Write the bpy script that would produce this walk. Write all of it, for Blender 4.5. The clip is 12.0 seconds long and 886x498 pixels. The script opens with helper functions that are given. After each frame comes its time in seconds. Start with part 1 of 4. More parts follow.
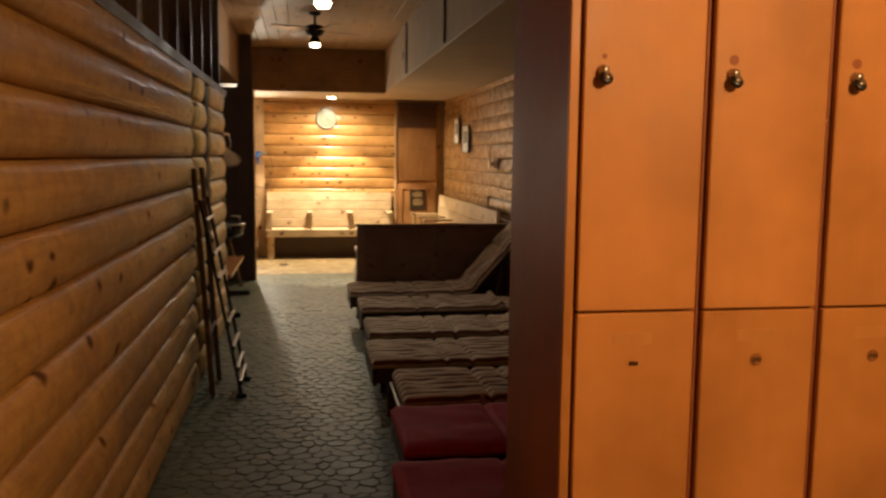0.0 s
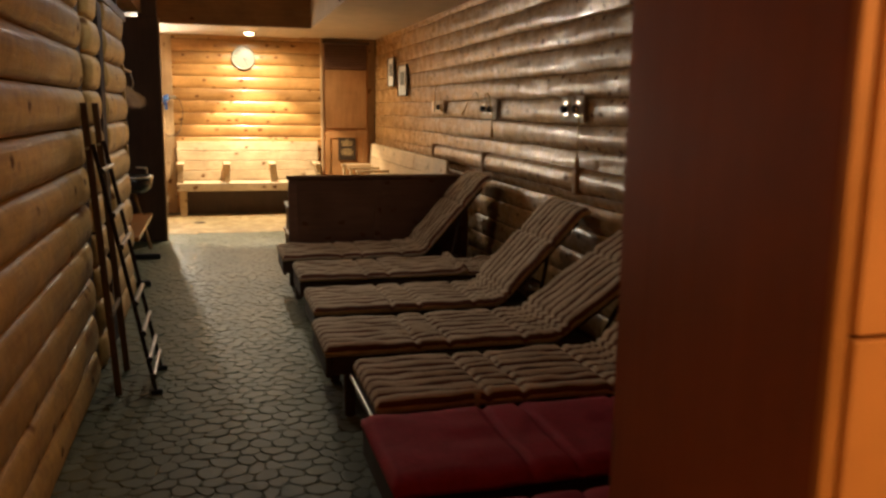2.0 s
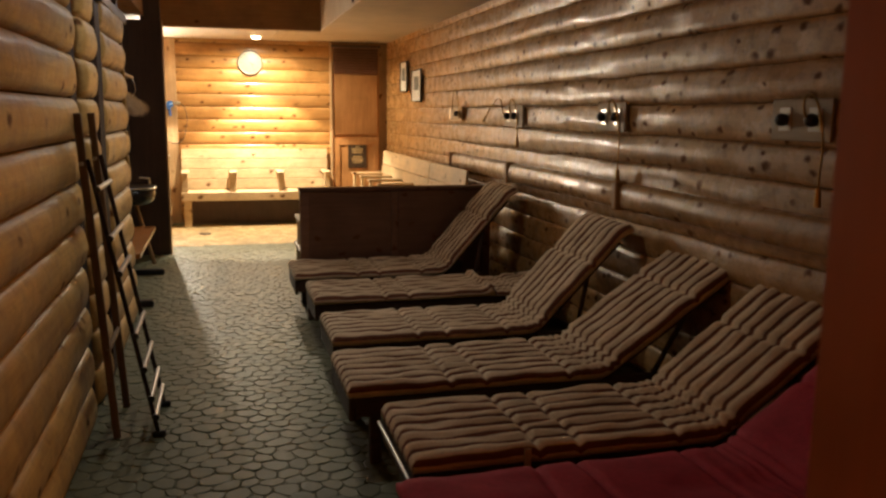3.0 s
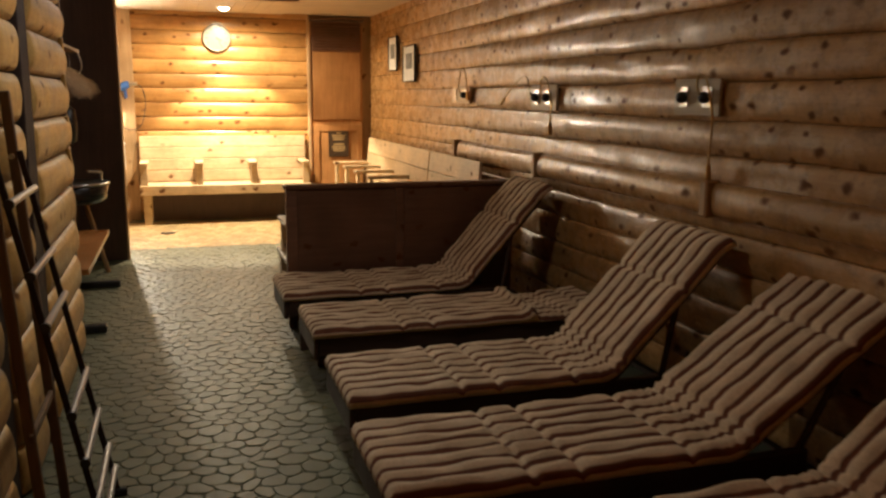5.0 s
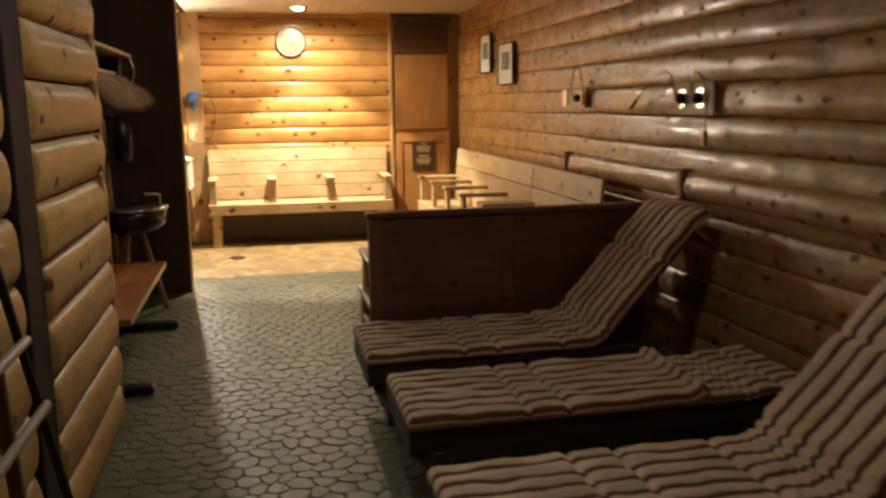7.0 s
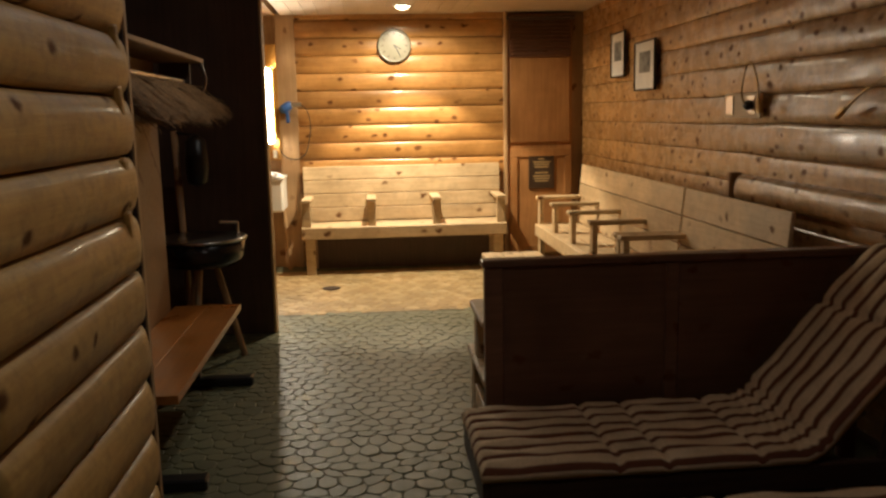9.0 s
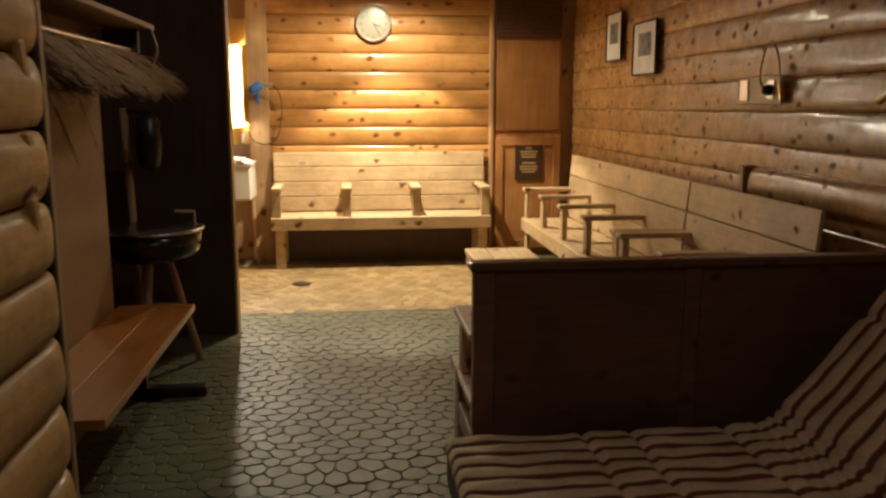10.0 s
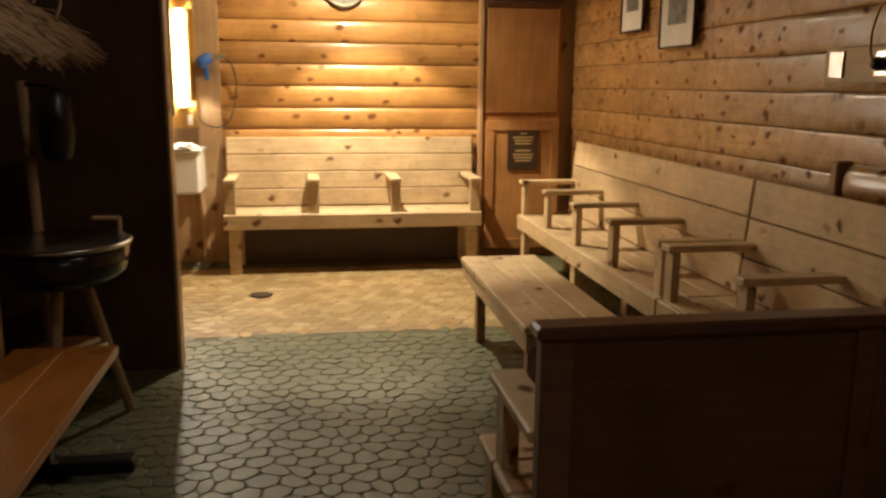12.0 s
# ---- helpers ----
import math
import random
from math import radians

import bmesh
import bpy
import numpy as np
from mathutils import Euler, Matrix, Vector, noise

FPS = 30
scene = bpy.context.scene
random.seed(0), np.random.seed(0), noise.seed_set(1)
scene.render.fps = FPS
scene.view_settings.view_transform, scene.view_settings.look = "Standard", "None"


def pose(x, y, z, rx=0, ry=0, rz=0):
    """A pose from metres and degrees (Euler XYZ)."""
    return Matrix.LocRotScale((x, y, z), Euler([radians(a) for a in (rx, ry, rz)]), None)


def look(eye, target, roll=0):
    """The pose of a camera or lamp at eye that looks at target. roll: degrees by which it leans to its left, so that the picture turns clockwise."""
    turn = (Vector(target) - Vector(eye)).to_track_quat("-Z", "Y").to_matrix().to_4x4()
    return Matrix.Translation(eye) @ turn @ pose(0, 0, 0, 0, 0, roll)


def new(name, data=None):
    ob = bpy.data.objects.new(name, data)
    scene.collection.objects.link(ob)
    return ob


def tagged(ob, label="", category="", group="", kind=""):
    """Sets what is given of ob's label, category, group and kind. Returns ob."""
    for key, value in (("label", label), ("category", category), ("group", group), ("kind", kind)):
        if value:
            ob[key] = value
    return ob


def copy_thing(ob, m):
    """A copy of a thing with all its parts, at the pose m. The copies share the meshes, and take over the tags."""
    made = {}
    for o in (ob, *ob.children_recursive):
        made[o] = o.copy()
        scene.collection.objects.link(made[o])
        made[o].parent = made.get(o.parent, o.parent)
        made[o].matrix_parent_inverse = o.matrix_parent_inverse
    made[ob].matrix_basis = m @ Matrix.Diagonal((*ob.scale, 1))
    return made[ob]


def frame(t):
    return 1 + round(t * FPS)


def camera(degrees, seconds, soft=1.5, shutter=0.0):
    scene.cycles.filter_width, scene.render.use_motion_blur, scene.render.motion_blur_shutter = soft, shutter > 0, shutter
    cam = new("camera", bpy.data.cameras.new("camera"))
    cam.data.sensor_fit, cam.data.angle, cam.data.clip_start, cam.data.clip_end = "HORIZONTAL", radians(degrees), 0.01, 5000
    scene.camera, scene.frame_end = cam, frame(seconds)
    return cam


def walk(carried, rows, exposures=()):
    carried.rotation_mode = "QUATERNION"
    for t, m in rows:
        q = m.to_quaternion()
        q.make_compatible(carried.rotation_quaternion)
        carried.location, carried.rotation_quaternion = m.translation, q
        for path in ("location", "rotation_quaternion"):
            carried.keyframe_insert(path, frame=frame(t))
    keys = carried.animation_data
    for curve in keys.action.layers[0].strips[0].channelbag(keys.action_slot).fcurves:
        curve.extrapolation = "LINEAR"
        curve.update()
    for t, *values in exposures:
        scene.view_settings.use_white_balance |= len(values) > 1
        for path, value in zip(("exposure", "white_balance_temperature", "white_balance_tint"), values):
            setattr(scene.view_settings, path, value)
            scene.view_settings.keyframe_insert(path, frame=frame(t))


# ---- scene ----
cam = camera(56.5, 12.0, soft=2.5, shutter=0.6)
PATH = [
    (0, (-0.436, -2.664, 1.591), (-0.109, -0.703, 1.368), 0.6),
    (0.5, (-0.508, -2.444, 1.553), (-0.019, -0.519, 1.322), 1.9),
    (1, (-0.535, -2.178, 1.538), (0.152, -0.332, 1.192), 2.9),
    (1.5, (-0.53, -1.929, 1.517), (0.156, -0.084, 1.162), 2.0),
    (2, (-0.524, -1.607, 1.489), (0.0, 0.294, 1.155), 0.7),
    (2.5, (-0.547, -1.364, 1.519), (-0.042, 0.545, 1.197), 0.6),
    (4.5, (-0.528, -0.273, 1.49), (0.06, 1.605, 1.134), 0.4),
    (5, (-0.579, 0.057, 1.491), (0.016, 1.931, 1.129), 0.5),
    (5.5, (-0.558, 0.269, 1.502), (0.04, 2.143, 1.14), 0.4),
    (6, (-0.496, 0.583, 1.469), (0.079, 2.464, 1.106), 0.2),
    (6.5, (-0.475, 0.855, 1.497), (0.031, 2.755, 1.134), -0.2),
    (7, (-0.472, 1.183, 1.482), (-0.054, 3.107, 1.135), -0.6),
    (9, (-0.376, 2.29, 1.492), (-0.208, 4.257, 1.17), -1.1),
    (9.5, (-0.365, 2.554, 1.453), (-0.182, 4.518, 1.12), 0.1),
    (10, (-0.345, 2.798, 1.44), (-0.125, 4.755, 1.095), 0.0),
    (10.5, (-0.352, 3.081, 1.395), (-0.131, 5.034, 1.023), -1.2),
    (11, (-0.369, 3.328, 1.418), (-0.146, 5.277, 1.029), -1.1),
    (11.5, (-0.407, 3.605, 1.402), (-0.169, 5.553, 1.014), -0.2),
    (12, (-0.422, 3.863, 1.416), (-0.102, 5.798, 1.027), 0.5),
]
EXPO = [(0, 0.38), (0.4, 0.12), (0.8, 0.15), (1.7, 0.4), (2.5, 0.72), (4.7, 0.92), (5.5, 0.75), (7, 0.49), (9, -0.12), (9.5, -0.12), (10.5, 0.06), (11.2, 0.06), (12, -0.1)]
walk(cam, [(t, look(e, p, r)) for t, e, p, r in PATH], EXPO)

# ---- world and lamps ----
world = bpy.data.worlds.new("world")
world.use_nodes = True
world.node_tree.nodes["Background"].inputs[0].default_value = (0.9, 0.75, 0.6, 1)
world.node_tree.nodes["Background"].inputs[1].default_value = 0.0
scene.world = world


def lamp(name, kind, m, watts, colour, size=0.1, spot=120, blend=0.5):
    data = bpy.data.lights.new(name, kind)
    data.energy, data.color = watts, colour
    if kind == "SPOT":
        data.spot_size, data.spot_blend, data.shadow_soft_size = radians(spot), blend, size
    elif kind == "AREA":
        data.shape, data.size = "DISK", size
    else:
        data.shadow_soft_size = size
    ob = new(name, data)
    ob.matrix_basis = m
    return ob


WARM = (1.0, 0.842, 0.59)
SOFT = (1.0, 0.97, 0.94)
lamp("downlight_lamp", "SPOT", pose(-0.05, 9.9, 2.40, -2, -4, 0), 235, WARM, 0.035, 94, 0.2)
lamp("downlight_spill", "SPOT", pose(-0.05, 9.9, 2.41), 135, WARM, 0.05, 172, 0.4)
lamp("fan_lamp", "SPOT", pose(-0.33, 6.2, 2.70, -12, 70, 0), 35, SOFT, 0.05, 165, 1.0)
lamp("ceiling_lamp", "SPOT", pose(-0.307, 3.4, 2.59, 2, 0, 0), 18, SOFT, 0.05, 168, 1.0)
# unseen lamp, assumed from the warm light on the locker doors
lamp("unseen_room_lamp", "POINT", pose(0.95, -2.75, 2.34), 100, (1.0, 0.53, 0.22), 0.10)


# ---- materials ----
def material(name, rough=0.5, metal=0.0):
    m = bpy.data.materials.new(name)
    m.use_nodes = True
    bsdf = m.node_tree.nodes["Principled BSDF"]
    bsdf.inputs["Roughness"].default_value = rough
    bsdf.inputs["Metallic"].default_value = metal
    return m, m.node_tree.nodes, m.node_tree.links, bsdf


def ramp(nodes, stops):
    r = nodes.new("ShaderNodeValToRGB")
    el = r.color_ramp.elements
    while len(el) < len(stops):
        el.new(0.5)
    for e, (p, c) in zip(el, stops):
        e.position, e.color = p, (*c, 1) if len(c) == 3 else c
    return r


def mixed(nodes, links, a, b, fac, mode="MIX"):
    n = nodes.new("ShaderNodeMix")
    n.data_type, n.blend_type = "RGBA", mode
    for sock, v in ((n.inputs["A"], a), (n.inputs["B"], b), (n.inputs["Factor"], fac)):
        if hasattr(v, "links"):
            links.new(v, sock)
        elif isinstance(v, (int, float)):
            sock.default_value = v
        else:
            sock.default_value = (*v, 1)
    return n.outputs["Result"]


def coords(nodes, links, scale):
    tc = nodes.new("ShaderNodeTexCoord")
    info = nodes.new("ShaderNodeObjectInfo")
    mul = nodes.new("ShaderNodeMath")
    mul.operation = "MULTIPLY"
    mul.inputs[1].default_value = 37.0
    links.new(info.outputs["Random"], mul.inputs[0])
    add = nodes.new("ShaderNodeVectorMath")
    add.operation = "ADD"
    links.new(tc.outputs["Object"], add.inputs[0])
    links.new(mul.outputs[0], add.inputs[1])
    mp = nodes.new("ShaderNodeMapping")
    mp.inputs["Scale"].default_value = scale
    links.new(add.outputs[0], mp.inputs["Vector"])
    return mp.outputs["Vector"], info.outputs["Random"], add.outputs[0]


def noise_tex(nodes, links, vec, scale, detail=4, rough=0.6):
    n = nodes.new("ShaderNodeTexNoise")
    n.inputs["Scale"].default_value, n.inputs["Detail"].default_value, n.inputs["Roughness"].default_value = scale, detail, rough
    links.new(vec, n.inputs["Vector"])
    return n.outputs["Fac"]


def bump(nodes, links, bsdf, height, strength, dist=0.004):
    b = nodes.new("ShaderNodeBump")
    b.inputs["Strength"].default_value, b.inputs["Distance"].default_value = strength, dist
    links.new(height, b.inputs["Height"])
    links.new(b.outputs[0], bsdf.inputs["Normal"])


def wood(name, light, dark, along="x", rough=0.45, knots=0.0, vary=0.35, grain=9.0, coat=0.0, flat="", mottle=0.0):
    """Timber with grain along one local axis, board-to-board tone, blotches and optional knots."""
    m, nodes, links, bsdf = material(name, rough)
    i = "xyz".index(along)
    vec, rnd, raw = coords(nodes, links, tuple(0.06 if k == i else 1.0 for k in range(3)))
    g = noise_tex(nodes, links, vec, grain * 5, 6, 0.65)
    r = ramp(nodes, [(0.25, dark), (0.72, light)])
    links.new(g, r.inputs[0])
    blot = noise_tex(nodes, links, raw, 2.6, 3)
    rb = ramp(nodes, [(0.3, (0.62, 0.58, 0.52)), (0.7, (1.12, 1.1, 1.06))])
    links.new(blot, rb.inputs[0])
    col = mixed(nodes, links, r.outputs[0], rb.outputs[0], 0.75, "MULTIPLY")
    rr = ramp(nodes, [(0.0, (1 - vary, 1 - vary * 1.1, 1 - vary * 1.25)), (1.0, (1 + vary * 0.5, 1 + vary * 0.5, 1 + vary * 0.45))])
    links.new(rnd, rr.inputs[0])
    col = mixed(nodes, links, col, rr.outputs[0], 1.0, "MULTIPLY")
    if mottle:
        mo = noise_tex(nodes, links, raw, 17, 5, 0.7)
        rm = ramp(nodes, [(0.36, (0.5, 0.49, 0.48)), (0.52, (1.0, 1.0, 1.0)), (0.75, (1.12, 1.12, 1.12))])
        links.new(mo, rm.inputs[0])
        col = mixed(nodes, links, col, rm.outputs[0], mottle, "MULTIPLY")
    if knots:
        sp, cb, sm = nodes.new("ShaderNodeSeparateXYZ"), nodes.new("ShaderNodeCombineXYZ"), nodes.new("ShaderNodeMath")
        wob = noise_tex(nodes, links, raw, 14, 2)
        jit = nodes.new("ShaderNodeVectorMath")
        jit.operation, jit.inputs[1].default_value = "MULTIPLY_ADD", (0.05, 0.05, 0.05)
        links.new(wob, jit.inputs[0])
        links.new(raw, jit.inputs[2])
        links.new(jit.outputs[0], sp.inputs[0])
        links.new(sp.outputs[i], cb.inputs[0])
        others = [k for k in range(3) if k != i and "xyz"[k] not in flat]
        links.new(sp.outputs[others[0]], sm.inputs[0])
        sm.inputs[1].default_value = 0.0
        if len(others) > 1:
            links.new(sp.outputs[others[1]], sm.inputs[1])
        links.new(sm.outputs[0], cb.inputs[1])
        mp = nodes.new("ShaderNodeMapping")
        mp.inputs["Scale"].default_value = (5.6, 8.4, 1.0)
        links.new(cb.outputs[0], mp.inputs["Vector"])
        v = nodes.new("ShaderNodeTexVoronoi")
        v.voronoi_dimensions = "2D"
        v.inputs["Scale"].default_value = 1.0
        links.new(mp.outputs[0], v.inputs["Vector"])
        rk = ramp(nodes, [(0.06, (1, 1, 1)), (0.10, (0.72, 0.72, 0.72)), (0.165, (0, 0, 0))])
        lum, var = nodes.new("ShaderNodeMath"), nodes.new("ShaderNodeMath")
        lum.operation, lum.inputs[0].default_value = "SUBTRACT", 1.55
        links.new(v.outputs["Color"], lum.inputs[1])
        var.operation = "MULTIPLY"
        links.new(v.outputs["Distance"], var.inputs[0])
        links.new(lum.outputs[0], var.inputs[1])
        links.new(var.outputs[0], rk.inputs[0])
        kk, kc = nodes.new("ShaderNodeMath"), nodes.new("ShaderNodeMath")
        kk.operation = kc.operation = "MULTIPLY"
        some = ramp(nodes, [(0.74 - 0.44 * knots, (0, 0, 0)), (0.78 - 0.44 * knots, (0.95, 0.95, 0.95))])
        links.new(v.outputs["Color"], some.inputs[0])
        clump = ramp(nodes, [(0.44 - 0.08 * knots, (0, 0, 0)), (0.52 - 0.08 * knots, (1, 1, 1))])
        links.new(noise_tex(nodes, links, raw, 1.7, 2), clump.inputs[0])
        links.new(some.outputs[0], kc.inputs[0])
        links.new(clump.outputs[0], kc.inputs[1])
        links.new(kc.outputs[0], kk.inputs[1])
        links.new(rk.outputs[0], kk.inputs[0])
        col = mixed(nodes, links, col, (0.12, 0.05, 0.02), kk.outputs[0])
        dull = nodes.new("ShaderNodeMath")
        dull.operation, dull.inputs[0].default_value = "SUBTRACT", 1.0
        links.new(kk.outputs[0], dull.inputs[1])
        for sock, top in (("Coat Weight", coat), ("Specular IOR Level", 0.5)):
            gl = nodes.new("ShaderNodeMath")
            gl.operation, gl.inputs[1].default_value = "MULTIPLY", top
            links.new(dull.outputs[0], gl.inputs[0])
            links.new(gl.outputs[0], bsdf.inputs[sock])
    links.new(col, bsdf.inputs["Base Color"])
    rg = ramp(nodes, [(0.3, (rough - 0.08,) * 3), (0.75, (rough + 0.16,) * 3)])
    links.new(blot, rg.inputs[0])
    links.new(rg.outputs[0], bsdf.inputs["Roughness"])
    bsdf.inputs["Coat Weight"].default_value = coat
    bsdf.inputs["Coat Roughness"].default_value = 0.2
    if coat:
        worn = noise_tex(nodes, links, raw, 9.0, 4, 0.7)
        rc = ramp(nodes, [(0.36, (0.12,) * 3), (0.64, (0.14 + 0.46 * mottle,) * 3)])
        links.new(worn, rc.inputs[0])
        links.new(rc.outputs[0], bsdf.inputs["Coat Roughness"])
    if mottle:
        lump = noise_tex(nodes, links, raw, 11, 4, 0.6)
        both = nodes.new("ShaderNodeMath")
        both.operation, both.inputs[1].default_value = "MULTIPLY_ADD", 1.7 * mottle
        links.new(lump, both.inputs[0])
        links.new(g, both.inputs[2])
        g = both.outputs[0]
    bump(nodes, links, bsdf, g, 0.4, 0.004)
    return m


def plain(name, colour, rough=0.5, metal=0.0, scale=14.0, amount=0.25, relief=0.15):
    m, nodes, links, bsdf = material(name, rough, metal)
    vec, rnd, raw = coords(nodes, links, (1, 1, 1))
    n1 = noise_tex(nodes, links, vec, scale, 5)
    n2 = noise_tex(nodes, links, vec, scale * 0.12, 2)
    r1 = ramp(nodes, [(0.25, tuple(c * (1 - amount) for c in colour)), (0.75, tuple(min(1, c * (1 + amount * 0.6)) for c in colour))])
    links.new(n1, r1.inputs[0])
    r2 = ramp(nodes, [(0.3, (0.82, 0.82, 0.82)), (0.7, (1.06, 1.06, 1.06))])
    links.new(n2, r2.inputs[0])
    links.new(mixed(nodes, links, r1.outputs[0], r2.outputs[0], 1.0, "MULTIPLY"), bsdf.inputs["Base Color"])
    if relief:
        bump(nodes, links, bsdf, n1, relief, 0.003)
    return m


def stone(name, a, b, c, rough):
    """Floor stones: each stone has its own tone, with grain and dull wear."""
    m, nodes, links, bsdf = material(name, rough)
    geo = nodes.new("ShaderNodeNewGeometry")
    vec, rnd, raw = coords(nodes, links, (1, 1, 1))
    sm = nodes.new("ShaderNodeMath")
    sm.operation = "ADD"
    links.new(geo.outputs["Random Per Island"], sm.inputs[0])
    links.new(rnd, sm.inputs[1])
    fr = nodes.new("ShaderNodeMath")
    fr.operation = "FRACT"
    links.new(sm.outputs[0], fr.inputs[0])
    r = ramp(nodes, [(0.0, a), (0.55, b), (1.0, c)])
    links.new(fr.outputs[0], r.inputs[0])
    tc = nodes.new("ShaderNodeTexCoord")
    n1 = noise_tex(nodes, links, tc.outputs["Object"], 30, 5)
    n2 = noise_tex(nodes, links, tc.outputs["Object"], 1.6, 3)
    r1 = ramp(nodes, [(0.3, (0.7, 0.7, 0.68)), (0.7, (1.12, 1.12, 1.1))])
    links.new(n1, r1.inputs[0])
    r2 = ramp(nodes, [(0.3, (0.72, 0.74, 0.7)), (0.7, (1.1, 1.08, 1.05))])
    links.new(n2, r2.inputs[0])
    col = mixed(nodes, links, r.outputs[0], r1.outputs[0], 1.0, "MULTIPLY")
    links.new(mixed(nodes, links, col, r2.outputs[0], 1.0, "MULTIPLY"), bsdf.inputs["Base Color"])
    rg = ramp(nodes, [(0.3, (rough - 0.1,) * 3), (0.7, (rough + 0.15,) * 3)])
    links.new(n1, rg.inputs[0])
    links.new(rg.outputs[0], bsdf.inputs["Roughness"])
    bsdf.inputs["Specular IOR Level"].default_value = 0.45
    bump(nodes, links, bsdf, n1, 0.4, 0.003)
    return m


def glowing(name, colour, strength):
    m = bpy.data.materials.new(name)
    m.use_nodes = True
    nodes, links = m.node_tree.nodes, m.node_tree.links
    b = nodes["Principled BSDF"]
    b.inputs["Base Color"].default_value = (0.8, 0.8, 0.8, 1)
    b.inputs["Emission Color"].default_value = (*colour, 1)
    b.inputs["Emission Strength"].default_value = strength
    return m


LOG_LIGHT, LOG_DARK = (0.55, 0.295, 0.095), (0.39, 0.185, 0.052)
M_LOG = wood("varnished_log", LOG_LIGHT, LOG_DARK, "x", 0.42, 0.55, 0.2, coat=0.6, flat="y", mottle=0.25)
M_LOG_R = wood("aged_log", (0.58, 0.34, 0.13), (0.43, 0.23, 0.078), "x", 0.44, 1.02, 0.2, coat=0.6, flat="y", mottle=0.6)
M_LOG_L = wood("pale_log", (0.70, 0.45, 0.145), (0.52, 0.295, 0.082), "x", 0.55, 0.2, 0.16, coat=0.12, flat="y", mottle=0.4)
M_BENCH = wood("pale_pine", (0.70, 0.55, 0.355), (0.56, 0.41, 0.24), "x", 0.5, 0.1, 0.14, mottle=0.25)
M_BENCH_Y = wood("pale_pine_y", (0.70, 0.55, 0.355), (0.56, 0.41, 0.24), "y", 0.5, 0.1, 0.14, mottle=0.25)
M_TRIM = wood("pale_trim", (0.5, 0.34, 0.19), (0.36, 0.22, 0.11), "z", 0.5, 0.1, 0.15)
M_CAB = wood("cedar_cabinet", (0.52, 0.265, 0.10), (0.37, 0.17, 0.06), "z", 0.4, 0, 0.15)
M_PANEL = wood("stained_panel", (0.20, 0.098, 0.058), (0.13, 0.062, 0.036), "x", 0.36, 0.5, 0.15)
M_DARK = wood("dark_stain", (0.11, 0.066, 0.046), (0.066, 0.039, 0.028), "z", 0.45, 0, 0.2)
M_POST = wood("dark_post", (0.034, 0.015, 0.011), (0.02, 0.009, 0.007), "z", 0.7)
M_FRAME = wood("lounger_wood", (0.075, 0.04, 0.024), (0.036, 0.02, 0.013), "x", 0.5, 0, 0.2)
M_CEIL = wood("ceiling_board", (0.42, 0.27, 0.145), (0.33, 0.19, 0.09), "y", 0.55, 0.1, 0.1)
M_FASCIA = wood("fascia_board", (0.33, 0.19, 0.085), (0.24, 0.125, 0.05), "x", 0.5, 0.1, 0.1)
M_SOFFIT = plain("soffit_paint", (0.55, 0.45, 0.34), 0.6, 0, 5, 0.12, 0.1)
M_PLASTER = plain("dark_plaster", (0.12, 0.085, 0.06), 0.8, 0, 6, 0.2)
M_BENCH_O = wood("orange_bench", (0.53, 0.215, 0.044), (0.40, 0.15, 0.029), "y", 0.32, 0, 0.15, coat=0.2)
M_DOOR = wood("maple_laminate", (0.565, 0.265, 0.073), (0.535, 0.246, 0.066), "z", 0.45, 0, 0.06, grain=5)
M_SIDE = wood("brown_laminate", (0.31, 0.10, 0.034), (0.27, 0.085, 0.027), "z", 0.5, 0, 0.05, grain=4)
M_GHOST = wood("faded_laminate", (0.61, 0.30, 0.092), (0.58, 0.28, 0.08), "z", 0.45, 0, 0.03, grain=5)
M_PLATE = plain("worn_plate", (0.44, 0.19, 0.055), 0.4, 0.3, 120, 0.4, 0.1)
M_GAP = plain("dark_gap", (0.30, 0.095, 0.028), 0.6)
M_GREY = stone("grey_stone", (0.108, 0.114, 0.060), (0.126, 0.132, 0.070), (0.148, 0.152, 0.083), 0.5)
M_TAN = stone("tan_stone", (0.33, 0.22, 0.10), (0.45, 0.32, 0.16), (0.53, 0.40, 0.23), 0.42)
M_GROUT = plain("grout", (0.10, 0.102, 0.056), 0.8, 0, 40, 0.3, 0.4)
M_GROUT_TAN = plain("tan_grout", (0.36, 0.26, 0.14), 0.7, 0, 40, 0.3, 0.4)
M_STRAP = plain("beige_cloth", (0.55, 0.42, 0.28), 0.9, 0, 60, 0.25, 0.5)


